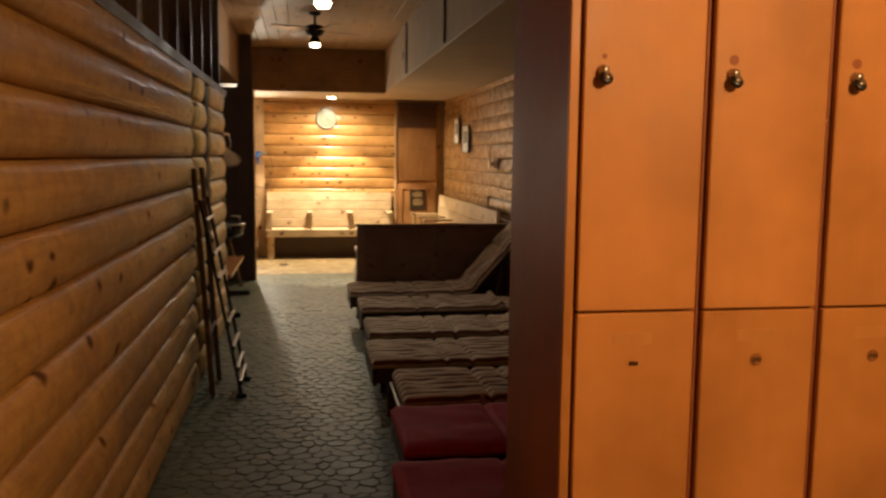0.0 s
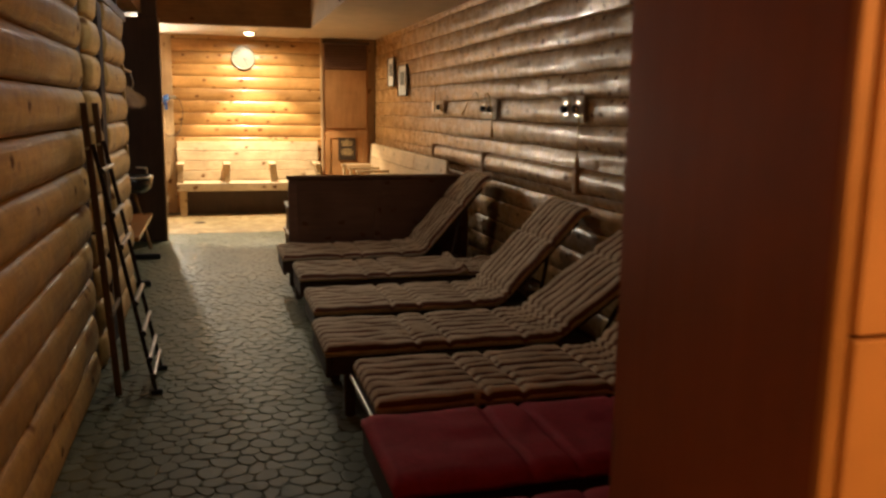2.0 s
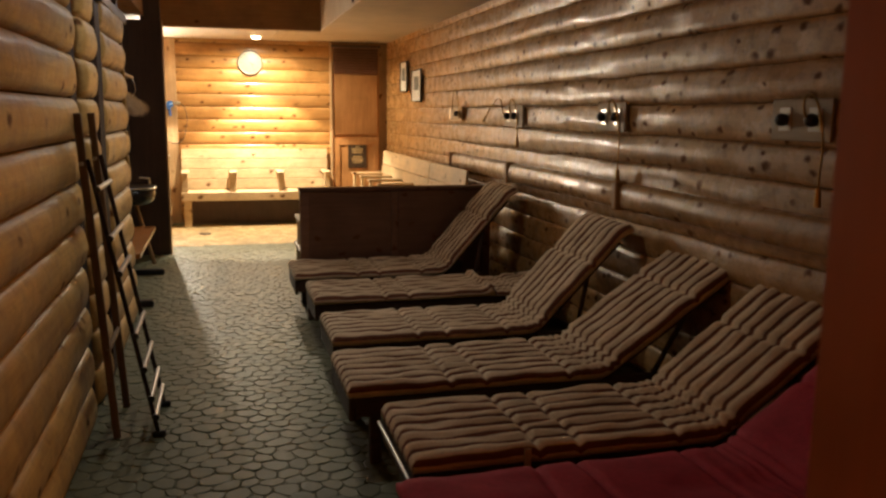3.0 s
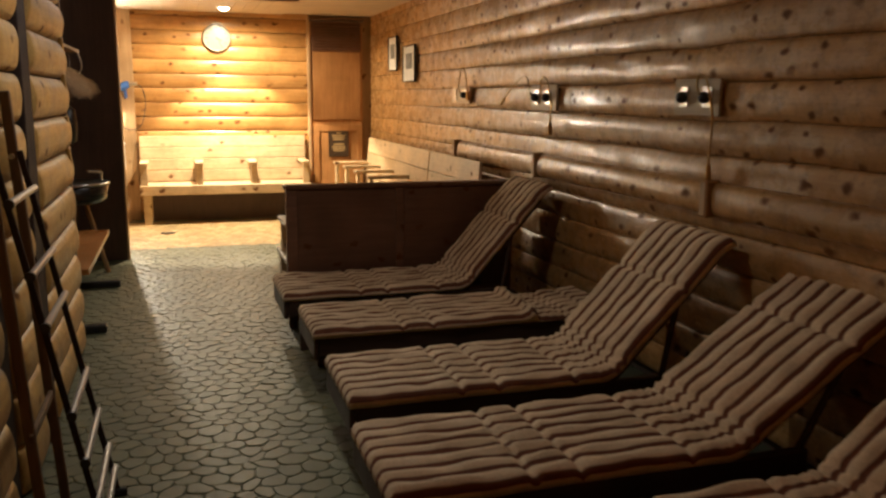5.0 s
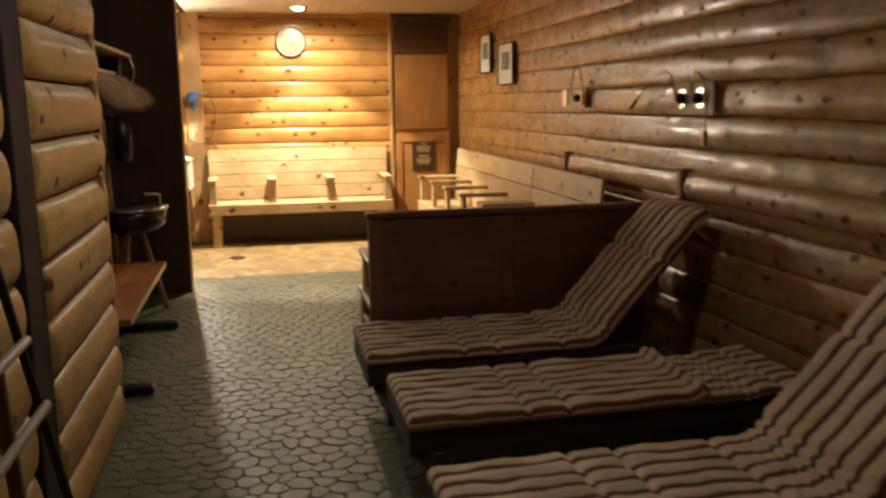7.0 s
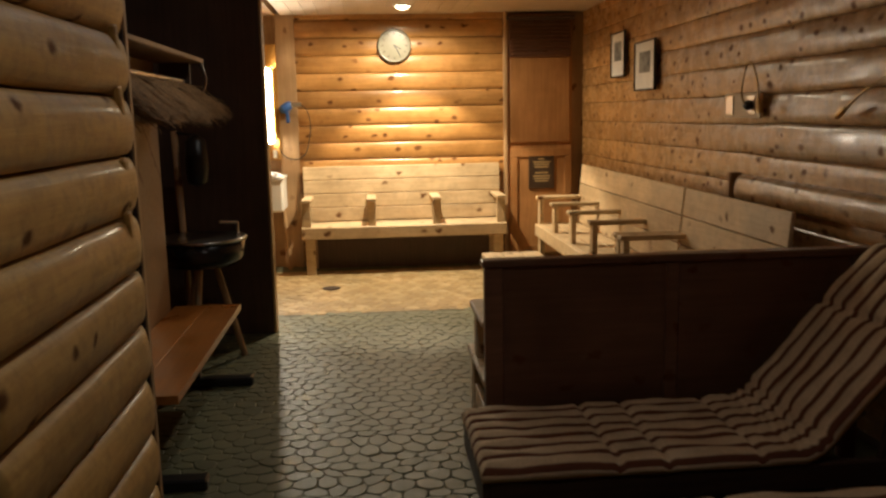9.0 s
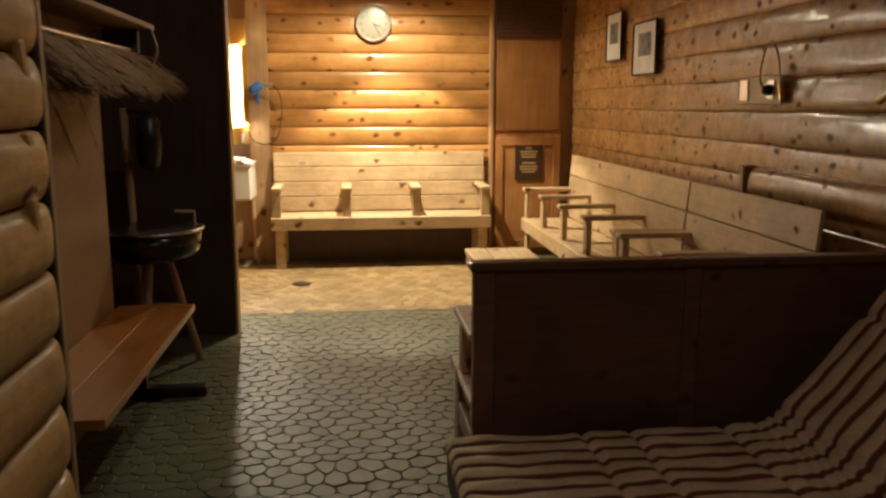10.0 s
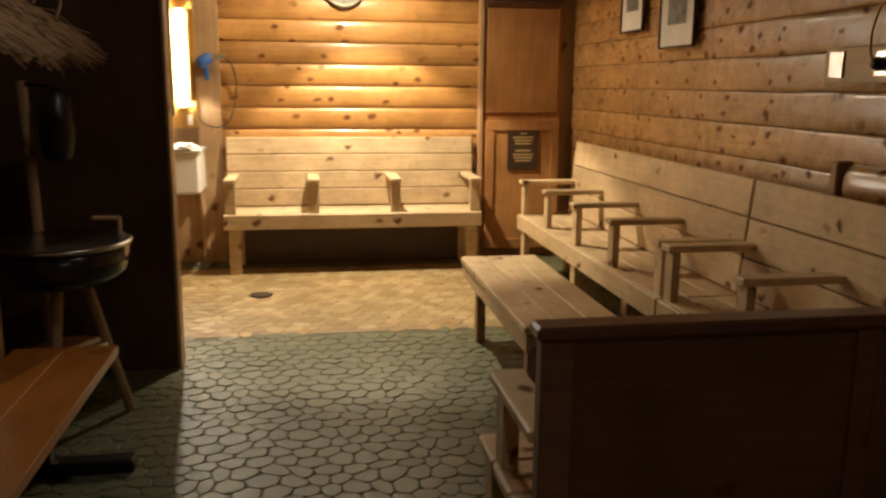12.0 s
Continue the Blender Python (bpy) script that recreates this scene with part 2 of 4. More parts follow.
def striped(name, pale, brown, count, share):
    """Woven stripes that follow the pad's own width, with faded and soiled patches."""
    m, nodes, links, bsdf = material(name, 0.92)
    tc = nodes.new("ShaderNodeTexCoord")
    sp = nodes.new("ShaderNodeSeparateXYZ")
    links.new(tc.outputs["UV"], sp.inputs[0])
    ml = nodes.new("ShaderNodeMath")
    ml.operation, ml.inputs[1].default_value = "MULTIPLY", count
    links.new(sp.outputs[1], ml.inputs[0])
    fr = nodes.new("ShaderNodeMath")
    fr.operation = "FRACT"
    links.new(ml.outputs[0], fr.inputs[0])
    r = ramp(nodes, [(0.0, brown), (share / 2 - 0.03, brown), (share / 2 + 0.03, pale), (0.97 - share / 2, pale), (1.03 - share / 2, brown)])
    links.new(fr.outputs[0], r.inputs[0])
    n1 = noise_tex(nodes, links, tc.outputs["Object"], 160, 4)
    n2 = noise_tex(nodes, links, tc.outputs["Object"], 5, 4)
    r1 = ramp(nodes, [(0.3, (0.78, 0.76, 0.74)), (0.7, (1.1, 1.1, 1.1))])
    links.new(n1, r1.inputs[0])
    r2 = ramp(nodes, [(0.3, (0.74, 0.70, 0.66)), (0.7, (1.06, 1.06, 1.06))])
    links.new(n2, r2.inputs[0])
    col = mixed(nodes, links, r.outputs[0], r1.outputs[0], 1.0, "MULTIPLY")
    links.new(mixed(nodes, links, col, r2.outputs[0], 1.0, "MULTIPLY"), bsdf.inputs["Base Color"])
    bump(nodes, links, bsdf, n1, 0.4, 0.002)
    return m


M_STRIPE = striped("striped_cloth", (0.78, 0.62, 0.41), (0.18, 0.062, 0.028), 7, 0.33)
M_RED = plain("red_cloth", (0.42, 0.02, 0.045), 0.85, 0, 50, 0.2, 0.4)
M_BLACK = plain("black_plastic", (0.015, 0.014, 0.014), 0.35, 0, 20, 0.2, 0)
M_STEEL = plain("steel", (0.55, 0.54, 0.52), 0.28, 1.0, 20, 0.1, 0.05)
M_BRASS = plain("brass", (0.45, 0.30, 0.13), 0.35, 1.0, 20, 0.2, 0.05)
M_WHITE = plain("white_enamel", (0.75, 0.73, 0.68), 0.35, 0, 6, 0.06, 0)
M_PAPER = plain("white_paper", (0.78, 0.77, 0.74), 0.85, 0, 20, 0.06, 0.3)
M_GREYPRINT = plain("grey_print", (0.25, 0.25, 0.24), 0.7, 0, 12, 0.7, 0)
M_BLUE = plain("blue_plastic", (0.04, 0.13, 0.42), 0.3, 0, 10, 0.1, 0)
M_YELLOW = wood("honey_frame", (0.58, 0.33, 0.08), (0.46, 0.24, 0.05), "z", 0.4, 0, 0.1)
M_STRAW = plain("straw", (0.32, 0.18, 0.07), 0.85, 0, 60, 0.5, 0.3)
M_SIGN = plain("bronze_sign", (0.055, 0.03, 0.016), 0.4, 0, 20, 0.2, 0)
M_LETTER = plain("gilt_letter", (0.45, 0.31, 0.14), 0.5, 0, 20, 0.1, 0)
M_LAMP = glowing("lit_lamp", (1.0, 0.80, 0.52), 14)
M_TUBE = glowing("lit_tube", (1.0, 0.90, 0.70), 230)
M_MIRROR = material("mirror_glass", 0.03, 1.0)[0]
M_MIRROR.node_tree.nodes["Principled BSDF"].inputs["Base Color"].default_value = (0.85, 0.85, 0.83, 1)
M_GLASS = material("smoked_glass", 0.05)[0]
M_GLASS.node_tree.nodes["Principled BSDF"].inputs["Base Color"].default_value = (0.10, 0.065, 0.045, 1)


# ---- mesh helpers ----
def part(name, bm, mat, parent=None, label="", smooth=False):
    me = bpy.data.meshes.new(name)
    for mm in (mat if isinstance(mat, (list, tuple)) else [mat]):
        me.materials.append(mm)
    bm.to_mesh(me)
    bm.free()
    if smooth:
        me.polygons.foreach_set("use_smooth", [True] * len(me.polygons))
    ob = new(name, me)
    ob.parent = parent
    return tagged(ob, label) if label else ob


def thing(name, label, category, m=None, group="", kind=""):
    ob = new(name)
    ob.matrix_basis = m or Matrix()
    return tagged(ob, label, category, group, kind)


def box(x0, x1, y0, y1, z0, z1, c=0.004):
    """A box with worn, chamfered edges."""
    bm = bmesh.new()
    hx, hy, hz = (x1 - x0) / 2, (y1 - y0) / 2, (z1 - z0) / 2
    c = min(c, hx * 0.45, hy * 0.45, hz * 0.45)
    o = Vector(((x0 + x1) / 2, (y0 + y1) / 2, (z0 + z1) / 2))
    for a in (-1, 1):
        for b in (-1, 1):
            for d in (-1, 1):
                for v in ((hx, hy - c, hz - c), (hx - c, hy, hz - c), (hx - c, hy - c, hz)):
                    bm.verts.new(o + Vector((a * v[0], b * v[1], d * v[2])))
    bmesh.ops.convex_hull(bm, input=bm.verts)
    bmesh.ops.dissolve_limit(bm, angle_limit=0.01, verts=bm.verts, edges=bm.edges)
    return bm


def join(*bms):
    out = bmesh.new()
    for b in bms:
        me = bpy.data.meshes.new("tmp")
        b.to_mesh(me)
        b.free()
        out.from_mesh(me)
        bpy.data.meshes.remove(me)
    return out


def moved(bm, m):
    bmesh.ops.transform(bm, matrix=m, verts=bm.verts)
    return bm


def cyl(r, h, seg=20, r2=None, bevel=0.0):
    bm = bmesh.new()
    bmesh.ops.create_cone(bm, cap_ends=True, segments=seg, radius1=r, radius2=r if r2 is None else r2, depth=h)
    if bevel:
        edges = [e for e in bm.edges if abs(e.verts[0].co.z - e.verts[1].co.z) < 1e-6]
        bmesh.ops.bevel(bm, geom=edges, offset=bevel, segments=2, affect="EDGES")
    return bm


def rod(a, b, r, seg=10, r2=None):
    a, b = Vector(a), Vector(b)
    bm = cyl(r, (b - a).length, seg, r2)
    return moved(bm, Matrix.Translation((a + b) / 2) @ (b - a).to_track_quat("Z", "Y").to_matrix().to_4x4())


def beam(a, b, w, h, c=0.004, up="Y"):
    """A square-edged timber from a to b, w by h across."""
    a, b = Vector(a), Vector(b)
    bm = box(-w / 2, w / 2, -h / 2, h / 2, -(b - a).length / 2, (b - a).length / 2, c)
    return moved(bm, Matrix.Translation((a + b) / 2) @ (b - a).to_track_quat("Z", up).to_matrix().to_4x4())


def lathe(profile, seg=28):
    """A turned shape from (radius, height) pairs."""
    bm = bmesh.new()
    rings = [[bm.verts.new((r * math.cos(2 * math.pi * k / seg), r * math.sin(2 * math.pi * k / seg), z)) for k in range(seg)] for r, z in profile]
    for p, q in zip(rings, rings[1:]):
        for k in range(seg):
            bm.faces.new((p[k], p[(k + 1) % seg], q[(k + 1) % seg], q[k]))
    bm.faces.new(list(reversed(rings[0])))
    bm.faces.new(rings[-1])
    return bm


def cord(points, r, seg=6):
    """A smooth cable through a few points."""
    cu = bpy.data.curves.new("cord", "CURVE")
    cu.dimensions, cu.bevel_depth, cu.bevel_resolution, cu.resolution_u = "3D", r, 1, 8
    sp = cu.splines.new("BEZIER")
    sp.bezier_points.add(len(points) - 1)
    for bp, p in zip(sp.bezier_points, points):
        bp.co, bp.handle_left_type, bp.handle_right_type = p, "AUTO", "AUTO"
    tmp = bpy.data.objects.new("cord", cu)
    me = bpy.data.meshes.new_from_object(tmp)
    bm = bmesh.new()
    bm.from_mesh(me)
    bpy.data.objects.remove(tmp)
    bpy.data.meshes.remove(me)
    return bm


def structure(name, bm, mat, label, parent=None):
    return tagged(part(name, bm, mat, parent), label, name.split("_")[0], kind="structure")


def log_mesh(length, pitch, bulge, ends=(0, 0), seed=0, back=0.03, shift=0.0, flatter=None, wavy=0.0, seams=(0, 0), crown=0.62):
    """A half-round log along local x; its round face looks along -y; ends > 0 are rounded over that length.
    wavy sets how lumpy the peeled face is; neighbours that share a seam number share its wandering line."""
    bm = bmesh.new()
    n, prof = max(6, int(length / (0.065 if wavy else 0.16))), 10
    xs = [length * k / n for k in range(n + 1)] + [0.003, length - 0.003]
    for e, at in ((ends[0], 0), (ends[1], length)):
        if e:
            xs += [abs(at - e * f) for f in (0.12, 0.3, 0.55, 0.8, 1.0)]
    xs = sorted(set(round(x, 4) for x in xs))
    rows = []

    def seam(x, q):
        return wavy * (0.016 * noise.noise((x * 0.8, q * 5.3, 1.1)) + 0.009 * noise.noise((x * 3.1, q * 5.3, 7.7)))

    for x in xs:
        s, g = 1.0, x + shift
        for e, d in ((ends[0], x), (ends[1], length - x)):
            if e and d < e:
                s *= math.sqrt(max(0.0, 1 - (1 - d / e) ** 2)) * 0.8 + 0.2
        wob = 1 + 0.10 * noise.noise((g * 0.9, seed * 3.1, 0.3))
        soft = flatter(g) if flatter else 1.0
        lo, hi = seam(g, seams[0]) * soft, pitch + seam(g, seams[1]) * soft
        row = [bm.verts.new((x, back, lo))]
        for k in range(prof + 1):
            a = math.pi * k / prof
            f = 0.5 * (1 - math.cos(a) * 0.985)
            f = 0.5 + (f - 0.5) * (0.9 + 0.1 * s)
            lump = 1 + wavy * (0.55 * noise.noise((g * 1.9, seed * 2.3, f * 1.4)) + 0.40 * noise.noise((g * 6.5, seed * 4.1, f * 3.0)))
            row.append(bm.verts.new((x, -bulge * s * wob * soft * lump * math.sin(a) ** crown, lo + f * (hi - lo))))
        row.append(bm.verts.new((x, back, hi)))
        rows.append(row)
    for p, q in zip(rows, rows[1:]):
        for k in range(len(p) - 1):
            bm.faces.new((p[k], p[k + 1], q[k + 1], q[k]))
    bm.faces.new(list(reversed(rows[0])))
    bm.faces.new(rows[-1])
    bmesh.ops.recalc_face_normals(bm, faces=bm.faces)
    return bm


def log_wall(parent, origin, turn, spans, pitch, bulge, z_rows, mat, ends=(0, 0), flatter=None, wavy=0.0, crown=0.62):
    rng = random.Random(int(abs(origin[0] + origin[1]) * 100) + len(z_rows))
    for i, z in enumerate(z_rows):
        seed, depth = rng.random() * 50, bulge * rng.uniform(0.92, 1.06)
        for a, b in spans(i) if callable(spans) else spans:
            ob = part("log", log_mesh(b - a, pitch, depth, ends, seed, 0.03, a, flatter, wavy, (i, i + 1), crown), mat, parent, smooth=True)
            ob.matrix_basis = Matrix.Translation(origin) @ pose(0, 0, 0, 0, 0, turn) @ Matrix.Translation((a, 0, z))


# ---- setting ----
RX, FY, LX = 1.78, 10.59, -1.215
floor = structure("floor", box(-2.6, 2.2, -5.0, 11.0, -0.2, -0.0046, 0), M_GROUT, "grey stone mosaic floor with dark joints")
structure("floor_tan", box(-2.2, 1.2, 8.52, 10.33, -0.0042, -0.0026, 0), M_GROUT_TAN, "tan joints between rounded tan floor stones")

wall_right = structure("wall_right", box(RX + 0.03, RX + 0.2, -5.0, 10.8, 0, 3.06, 0), M_PLASTER, "wall clad in varnished knotty half-log siding")
wall_far = structure("wall_far", box(-2.4, RX + 0.03, FY + 0.03, FY + 0.2, 0, 3.06, 0), M_TRIM, "far wall clad in golden half-log siding")
wall_left = structure("wall_left", box(LX - 0.1, LX - 0.031, -5.0, 5.25, 0, 2.10, 0), M_DARK, "low wall of stacked pale half logs")
structure("wall_back", box(-2.6, 2.2, -5.0, -4.85, 0, 3.06, 0), M_FASCIA, "plain wooden wall closing the locker room")
structure("wall_alcove", box(-2.05, -1.95, 5.25, 8.0, 0, 3.06, 0), M_FASCIA, "brown wooden wall at the back of the alcove")
structure("wall_outer", box(-2.6, -2.4, -4.85, 10.8, 0, 3.06, 0), M_DARK, "dark wall behind the glazed partition")
structure("wall_alcove_side", box(-1.95, LX - 0.1, 5.17, 5.25, 0, 3.06, 0), M_DARK, "dark return wall of the alcove")

ROWS = [0.0 + 0.1685 * k + 0.055 for k in range(-1, 15)]


def right_spans(i):
    if i % 2:
        return [(0.0, 11.4)]
    a = (4.35, 7.2, 3.05, 6.1, 5.05, 8.3, 3.7)[i // 2 % 7]
    return [(0.0, a), (a + 0.003, 11.4)]


log_wall(wall_right, (RX, 10.585, 0), -90, right_spans, 0.1685, 0.021, ROWS[1:], M_LOG_R, wavy=0.9, crown=1.1, flatter=lambda d: 0.36 + 0.64 * min(1.0, max(0.0, (d - 2.6) / 3.0)))
log_wall(wall_far, (-1.07, FY, 0), 0, [(0, 2.05)], 0.1685, 0.022, ROWS[1:], M_LOG, wavy=0.2, crown=1.0)
L_ROWS = [-0.003 + 0.1968 * k for k in range(0, 11)]
log_wall(wall_left, (LX, 0, 0), 90, [(-4.8, -1.2), (-1.19, 3.07)], 0.1968, 0.058, L_ROWS, M_LOG_L, (0.0, 0.12), wavy=0.22)
log_wall(wall_left, (LX, 0, 0), 90, [(3.27, 3.765)], 0.1968, 0.058, L_ROWS, M_LOG_L, (0.09, 0.12), wavy=0.22)
log_wall(wall_left, (LX, 0, 0), 90, [(3.995, 5.22)], 0.1968, 0.058, L_ROWS, M_LOG_L, (0.02, 0.15), wavy=0.22)
part("post", box(LX - 0.03, LX + 0.012, 3.09, 3.25, 0, 2.1), M_POST, wall_left, "dark upright board")
part("post", box(LX - 0.03, LX + 0.042, 3.785, 3.985, 0, 2.1), M_POST, wall_left, "dark upright board")
part("post", box(LX - 0.1, LX + 0.02, 5.225, 5.27, 0, 2.1), M_POST, wall_left, "dark upright board")
for z in (1.12, 1.29, 1.52, 1.71):
    part("spacer", beam((LX + 0.045, 5.07, z - 0.075), (LX + 0.045, 5.035, z + 0.08), 0.022, 0.04, 0.009), M_LOG_L, wall_left, "small worn wooden spacer")
part("edge_strip", box(LX + 0.021, LX + 0.027, 5.24, 5.268, 0, 2.1, 0.002), M_TRIM, wall_left, "thin pale edge strip")
part("cap", box(LX - 0.12, LX + 0.06, -4.85, 5.29, 2.115, 2.175), M_DARK, wall_left, "dark cap rail")

# dark glazed band above the log wall
band = thing("window_1", "dark glazed band with brown mullions above the log wall", "window", kind="structure")
for k in range(17):
    y = 5.20 - k * 0.62
    part("mullion", box(LX - 0.07, LX + 0.01, y - 0.03, y + 0.03, 2.19, 3.06), M_DARK, band)
    if k < 16:
        part("pane", box(LX - 0.045, LX - 0.035, y - 0.59, y - 0.03, 2.19, 3.06, 0.001), M_GLASS, band)

# dark pillar wall between the alcove and the washing nook
pillar = structure("wall_pillar", box(-2.05, -1.085, 8.0, 8.1, 0, 2.42), M_DARK, "dark stained partition wall with a pale edge board")
part("edge_board", box(-1.085, -1.068, 7.995, 8.105, 0, 2.42, 0.003), M_TRIM, pillar, "pale edge board")
part("upper_post", box(-1.28, -1.09, 8.0, 8.1, 2.42, 3.06), M_DARK, pillar, "dark post up to the ceiling")
structure("wall_nook_head", box(-2.4, LX - 0.03, 5.25, 10.6, 2.46, 3.06, 0), M_FASCIA, "boarded head above alcove and nook")
structure("wall_nook_left", box(-2.4, -2.2, 8.1, 10.6, 0, 2.46, 0), M_TRIM, "pale boarded side of the washing nook")

# ceiling: boards in one mesh
bms = [box(LX - 1.0, 2.0, -5.0, 10.8, 3.075, 3.2, 0)]
for k in range(21):
    x = -1.3 + k * 0.14
    bms.append(box(x, x + 0.136, -4.85, 9.1, 3.06, 3.08, 0.003))
structure("ceiling", join(*bms), M_CEIL, "tan tongue-and-groove board ceiling")
soffit = structure("ceiling_soffit", box(0.68, RX + 0.02, -4.85, 10.6, 2.475, 3.06, 0.006), M_SOFFIT, "pale dropped soffit along the log wall")
for y in (-1.1, 1.46, 4.02, 6.58):
    part("batten", box(0.662, 0.679, y - 0.025, y + 0.025, 2.50, 3.06, 0.003), M_DARK, soffit, "dark upright batten")
part("vent", moved(cyl(0.045, 0.012, 20, bevel=0.003), pose(0.673, 6.95, 2.74, 0, 90, 0)), M_STEEL, soffit, "small round grille")
far_soffit = structure("ceiling_soffit_far", box(-1.2, 0.68, 9.13, 10.6, 2.475, 3.06, 0.006), M_SOFFIT, "pale dropped soffit over the far bench")
bms = [box(-1.195 + k * 0.125, -1.195 + k * 0.125 + 0.1215, 9.13, 10.58, 2.464, 2.474, 0.003) for k in range(15)]
part("boards", join(*bms), M_SOFFIT, far_soffit, "pale painted ceiling boards")
part("fascia", box(-1.19, 0.68, 9.11, 9.128, 2.475, 3.06, 0.004), M_FASCIA, far_soffit, "brown fascia board")
structure("trim_far_corner", box(-1.255, -1.07, FY - 0.03, FY + 0.03, 0, 2.475), M_TRIM, "pale corner board beside the far logs")
structure("trim_cabinet", box(0.965, 1.0, FY - 0.06, FY + 0.03, 0, 2.475), M_TRIM, "wooden corner strip beside the cabinet")


# ---- lamps that show ----
def downlight(m):
    t = thing("downlight", "lit recessed downlight with a white ring", "ceiling light", m)
    part("ring", lathe([(0.085, 0.0), (0.09, -0.008), (0.07, -0.014), (0.066, 0.0)]), M_WHITE, t, smooth=True)
    part("bulb", lathe([(0.064, -0.002), (0.058, -0.022), (0.03, -0.038), (0.004, -0.042)]), M_LAMP, t, "glowing bulb", True)


downlight(pose(-0.05, 9.9, 2.4635))


def ceiling_fan(m):
    t = thing("ceiling_fan", "dark ceiling fan with four blades and a lit lamp", "ceiling fan", m)
    part("canopy", lathe([(0.065, 0.0), (0.06, -0.04), (0.02, -0.06)]), M_BLACK, t, smooth=True)
    part("rod", rod((0, 0, -0.05), (0, 0, -0.16), 0.014), M_BLACK, t)
    part("motor", lathe([(0.03, -0.14), (0.09, -0.16), (0.10, -0.21), (0.08, -0.25), (0.04, -0.27)]), M_BLACK, t, smooth=True)
    for k in range(4):
        b = part("blade", moved(box(0.10, 0.50, -0.055, 0.055, -0.206, -0.198, 0.004), pose(0, 0, 0, 9, 0, 0)), M_FASCIA, t, "thin wooden blade")
        b.matrix_basis = pose(0, 0, 0, 0, 0, 22 + 90 * k)
    part("lamp_holder", lathe([(0.035, -0.27), (0.05, -0.30), (0.055, -0.335)]), M_BLACK, t, smooth=True)
    part("bulb", lathe([(0.052, -0.335), (0.054, -0.352), (0.035, -0.37), (0.004, -0.376)]), M_LAMP, t, "glowing bulb", True)


ceiling_fan(pose(-0.33, 6.2, 3.08))


def pendant_spot(m):
    t = thing("ceiling_light", "lit ceiling light on a short dark stem", "ceiling light", m)
    part("stem", rod((0, 0, 0.084), (0, 0, -0.26), 0.02), M_BLACK, t)
    part("holder", lathe([(0.03, -0.24), (0.055, -0.27), (0.06, -0.30)]), M_BLACK, t, smooth=True)
    part("bulb", lathe([(0.057, -0.30), (0.06, -0.32), (0.04, -0.345), (0.004, -0.352)]), M_LAMP, t, "glowing bulb", True)


pendant_spot(pose(-0.307, 3.4, 2.975))
# assumed fixture for that unseen lamp; its form is invented
room_lamp = thing("ceiling_light", "round lit ceiling light assumed out of view in the locker room", "ceiling light", pose(0.95, -2.75, 2.475))
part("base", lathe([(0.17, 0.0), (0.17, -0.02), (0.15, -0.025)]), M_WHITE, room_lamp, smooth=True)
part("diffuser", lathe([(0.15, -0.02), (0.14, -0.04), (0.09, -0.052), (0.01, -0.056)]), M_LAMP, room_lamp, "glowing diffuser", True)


# ---- lockers ----
def locker(m, disc=True):
    t = thing("locker", "two-tier maple laminate locker with a dark lock", "locker", m, "lockers in the bank")
    part("carcass", box(0, 0.3175, 0.022, 0.5, 0.0, 2.4, 0.003), M_GAP, t, "dark carcass")
    for z0, z1 in ((0.09, 1.226), (1.232, 2.37)):
        d = part("door", box(0.012, 0.3065, 0.0, 0.02, z0, z1, 0.003), M_DOOR, t)
        if z0 > 1:
            k = part("lock", moved(lathe([(0.011, 0), (0.012, 0.006), (0.009, 0.010), (0.009, 0.022), (0.007, 0.025)], 20), pose(0.055, 0, 1.79, 90, 0, 0)), M_STEEL, d, "round steel cam lock", True)
            part("key_tag", moved(lathe([(0.012, 0), (0.0165, 0.004), (0.0165, 0.010), (0.012, 0.014)], 16), pose(0.057, -0.014, 1.768, 62, 7, 0)), M_BLACK, d, "black key tag", True)
            part("key_face", moved(lathe([(0.004, 0), (0.009, 0.001), (0.0095, 0.003), (0.004, 0.0035)], 16), pose(0.0575, -0.026, 1.776, 62, 7, 0)), M_STEEL, d, "small bright key face", True)
            part("scuff", moved(cyl(0.006 if not disc else 0.012, 0.0012, 14), pose(0.060, -0.0003, 1.822, 90, 0, 0)), M_GAP, d, "small brown scuff")
        else:
            if disc:
                part("number_plate", moved(cyl(0.015, 0.004, 24, bevel=0.001), pose(0.155, -0.002, 1.105, 90, 0, 0)), M_PLATE, d, "round worn brass number plate")
            for q in range(3):
                part("mark", box(0.1445 + q * 0.008, 0.1495 + q * 0.008, -0.0055, -0.004, 1.10, 1.110, 0.0003), M_SIGN, d)
            part("label_ghost", box(0.10, 0.20, -0.0008, 0.0004, 1.15, 1.178, 0.0002), M_GHOST, d, "pale rectangle left by a label")
    part("plinth", box(0.0, 0.3175, 0.03, 0.06, 0.0, 0.085, 0.002), M_SIDE, t)
    return t


locker(pose(0.178, -0.835, 0), False)
first = locker(pose(0.178 + 0.3175, -0.835, 0))
for k in range(2, 7):
    copy_thing(first, pose(0.178 + 0.3175 * k, -0.835, 0))
end = thing("locker_end_panel", "brown laminate end panel with an orange edge strip", "panel", pose(0, 0, 0))
part("side", box(0.158, 0.177, -0.822, -0.31, 0, 2.4, 0.002), M_SIDE, end)
part("edge_strip", box(0.156, 0.1785, -0.838, -0.8225, 0, 2.4, 0.002), M_DOOR, end, "orange edge strip")


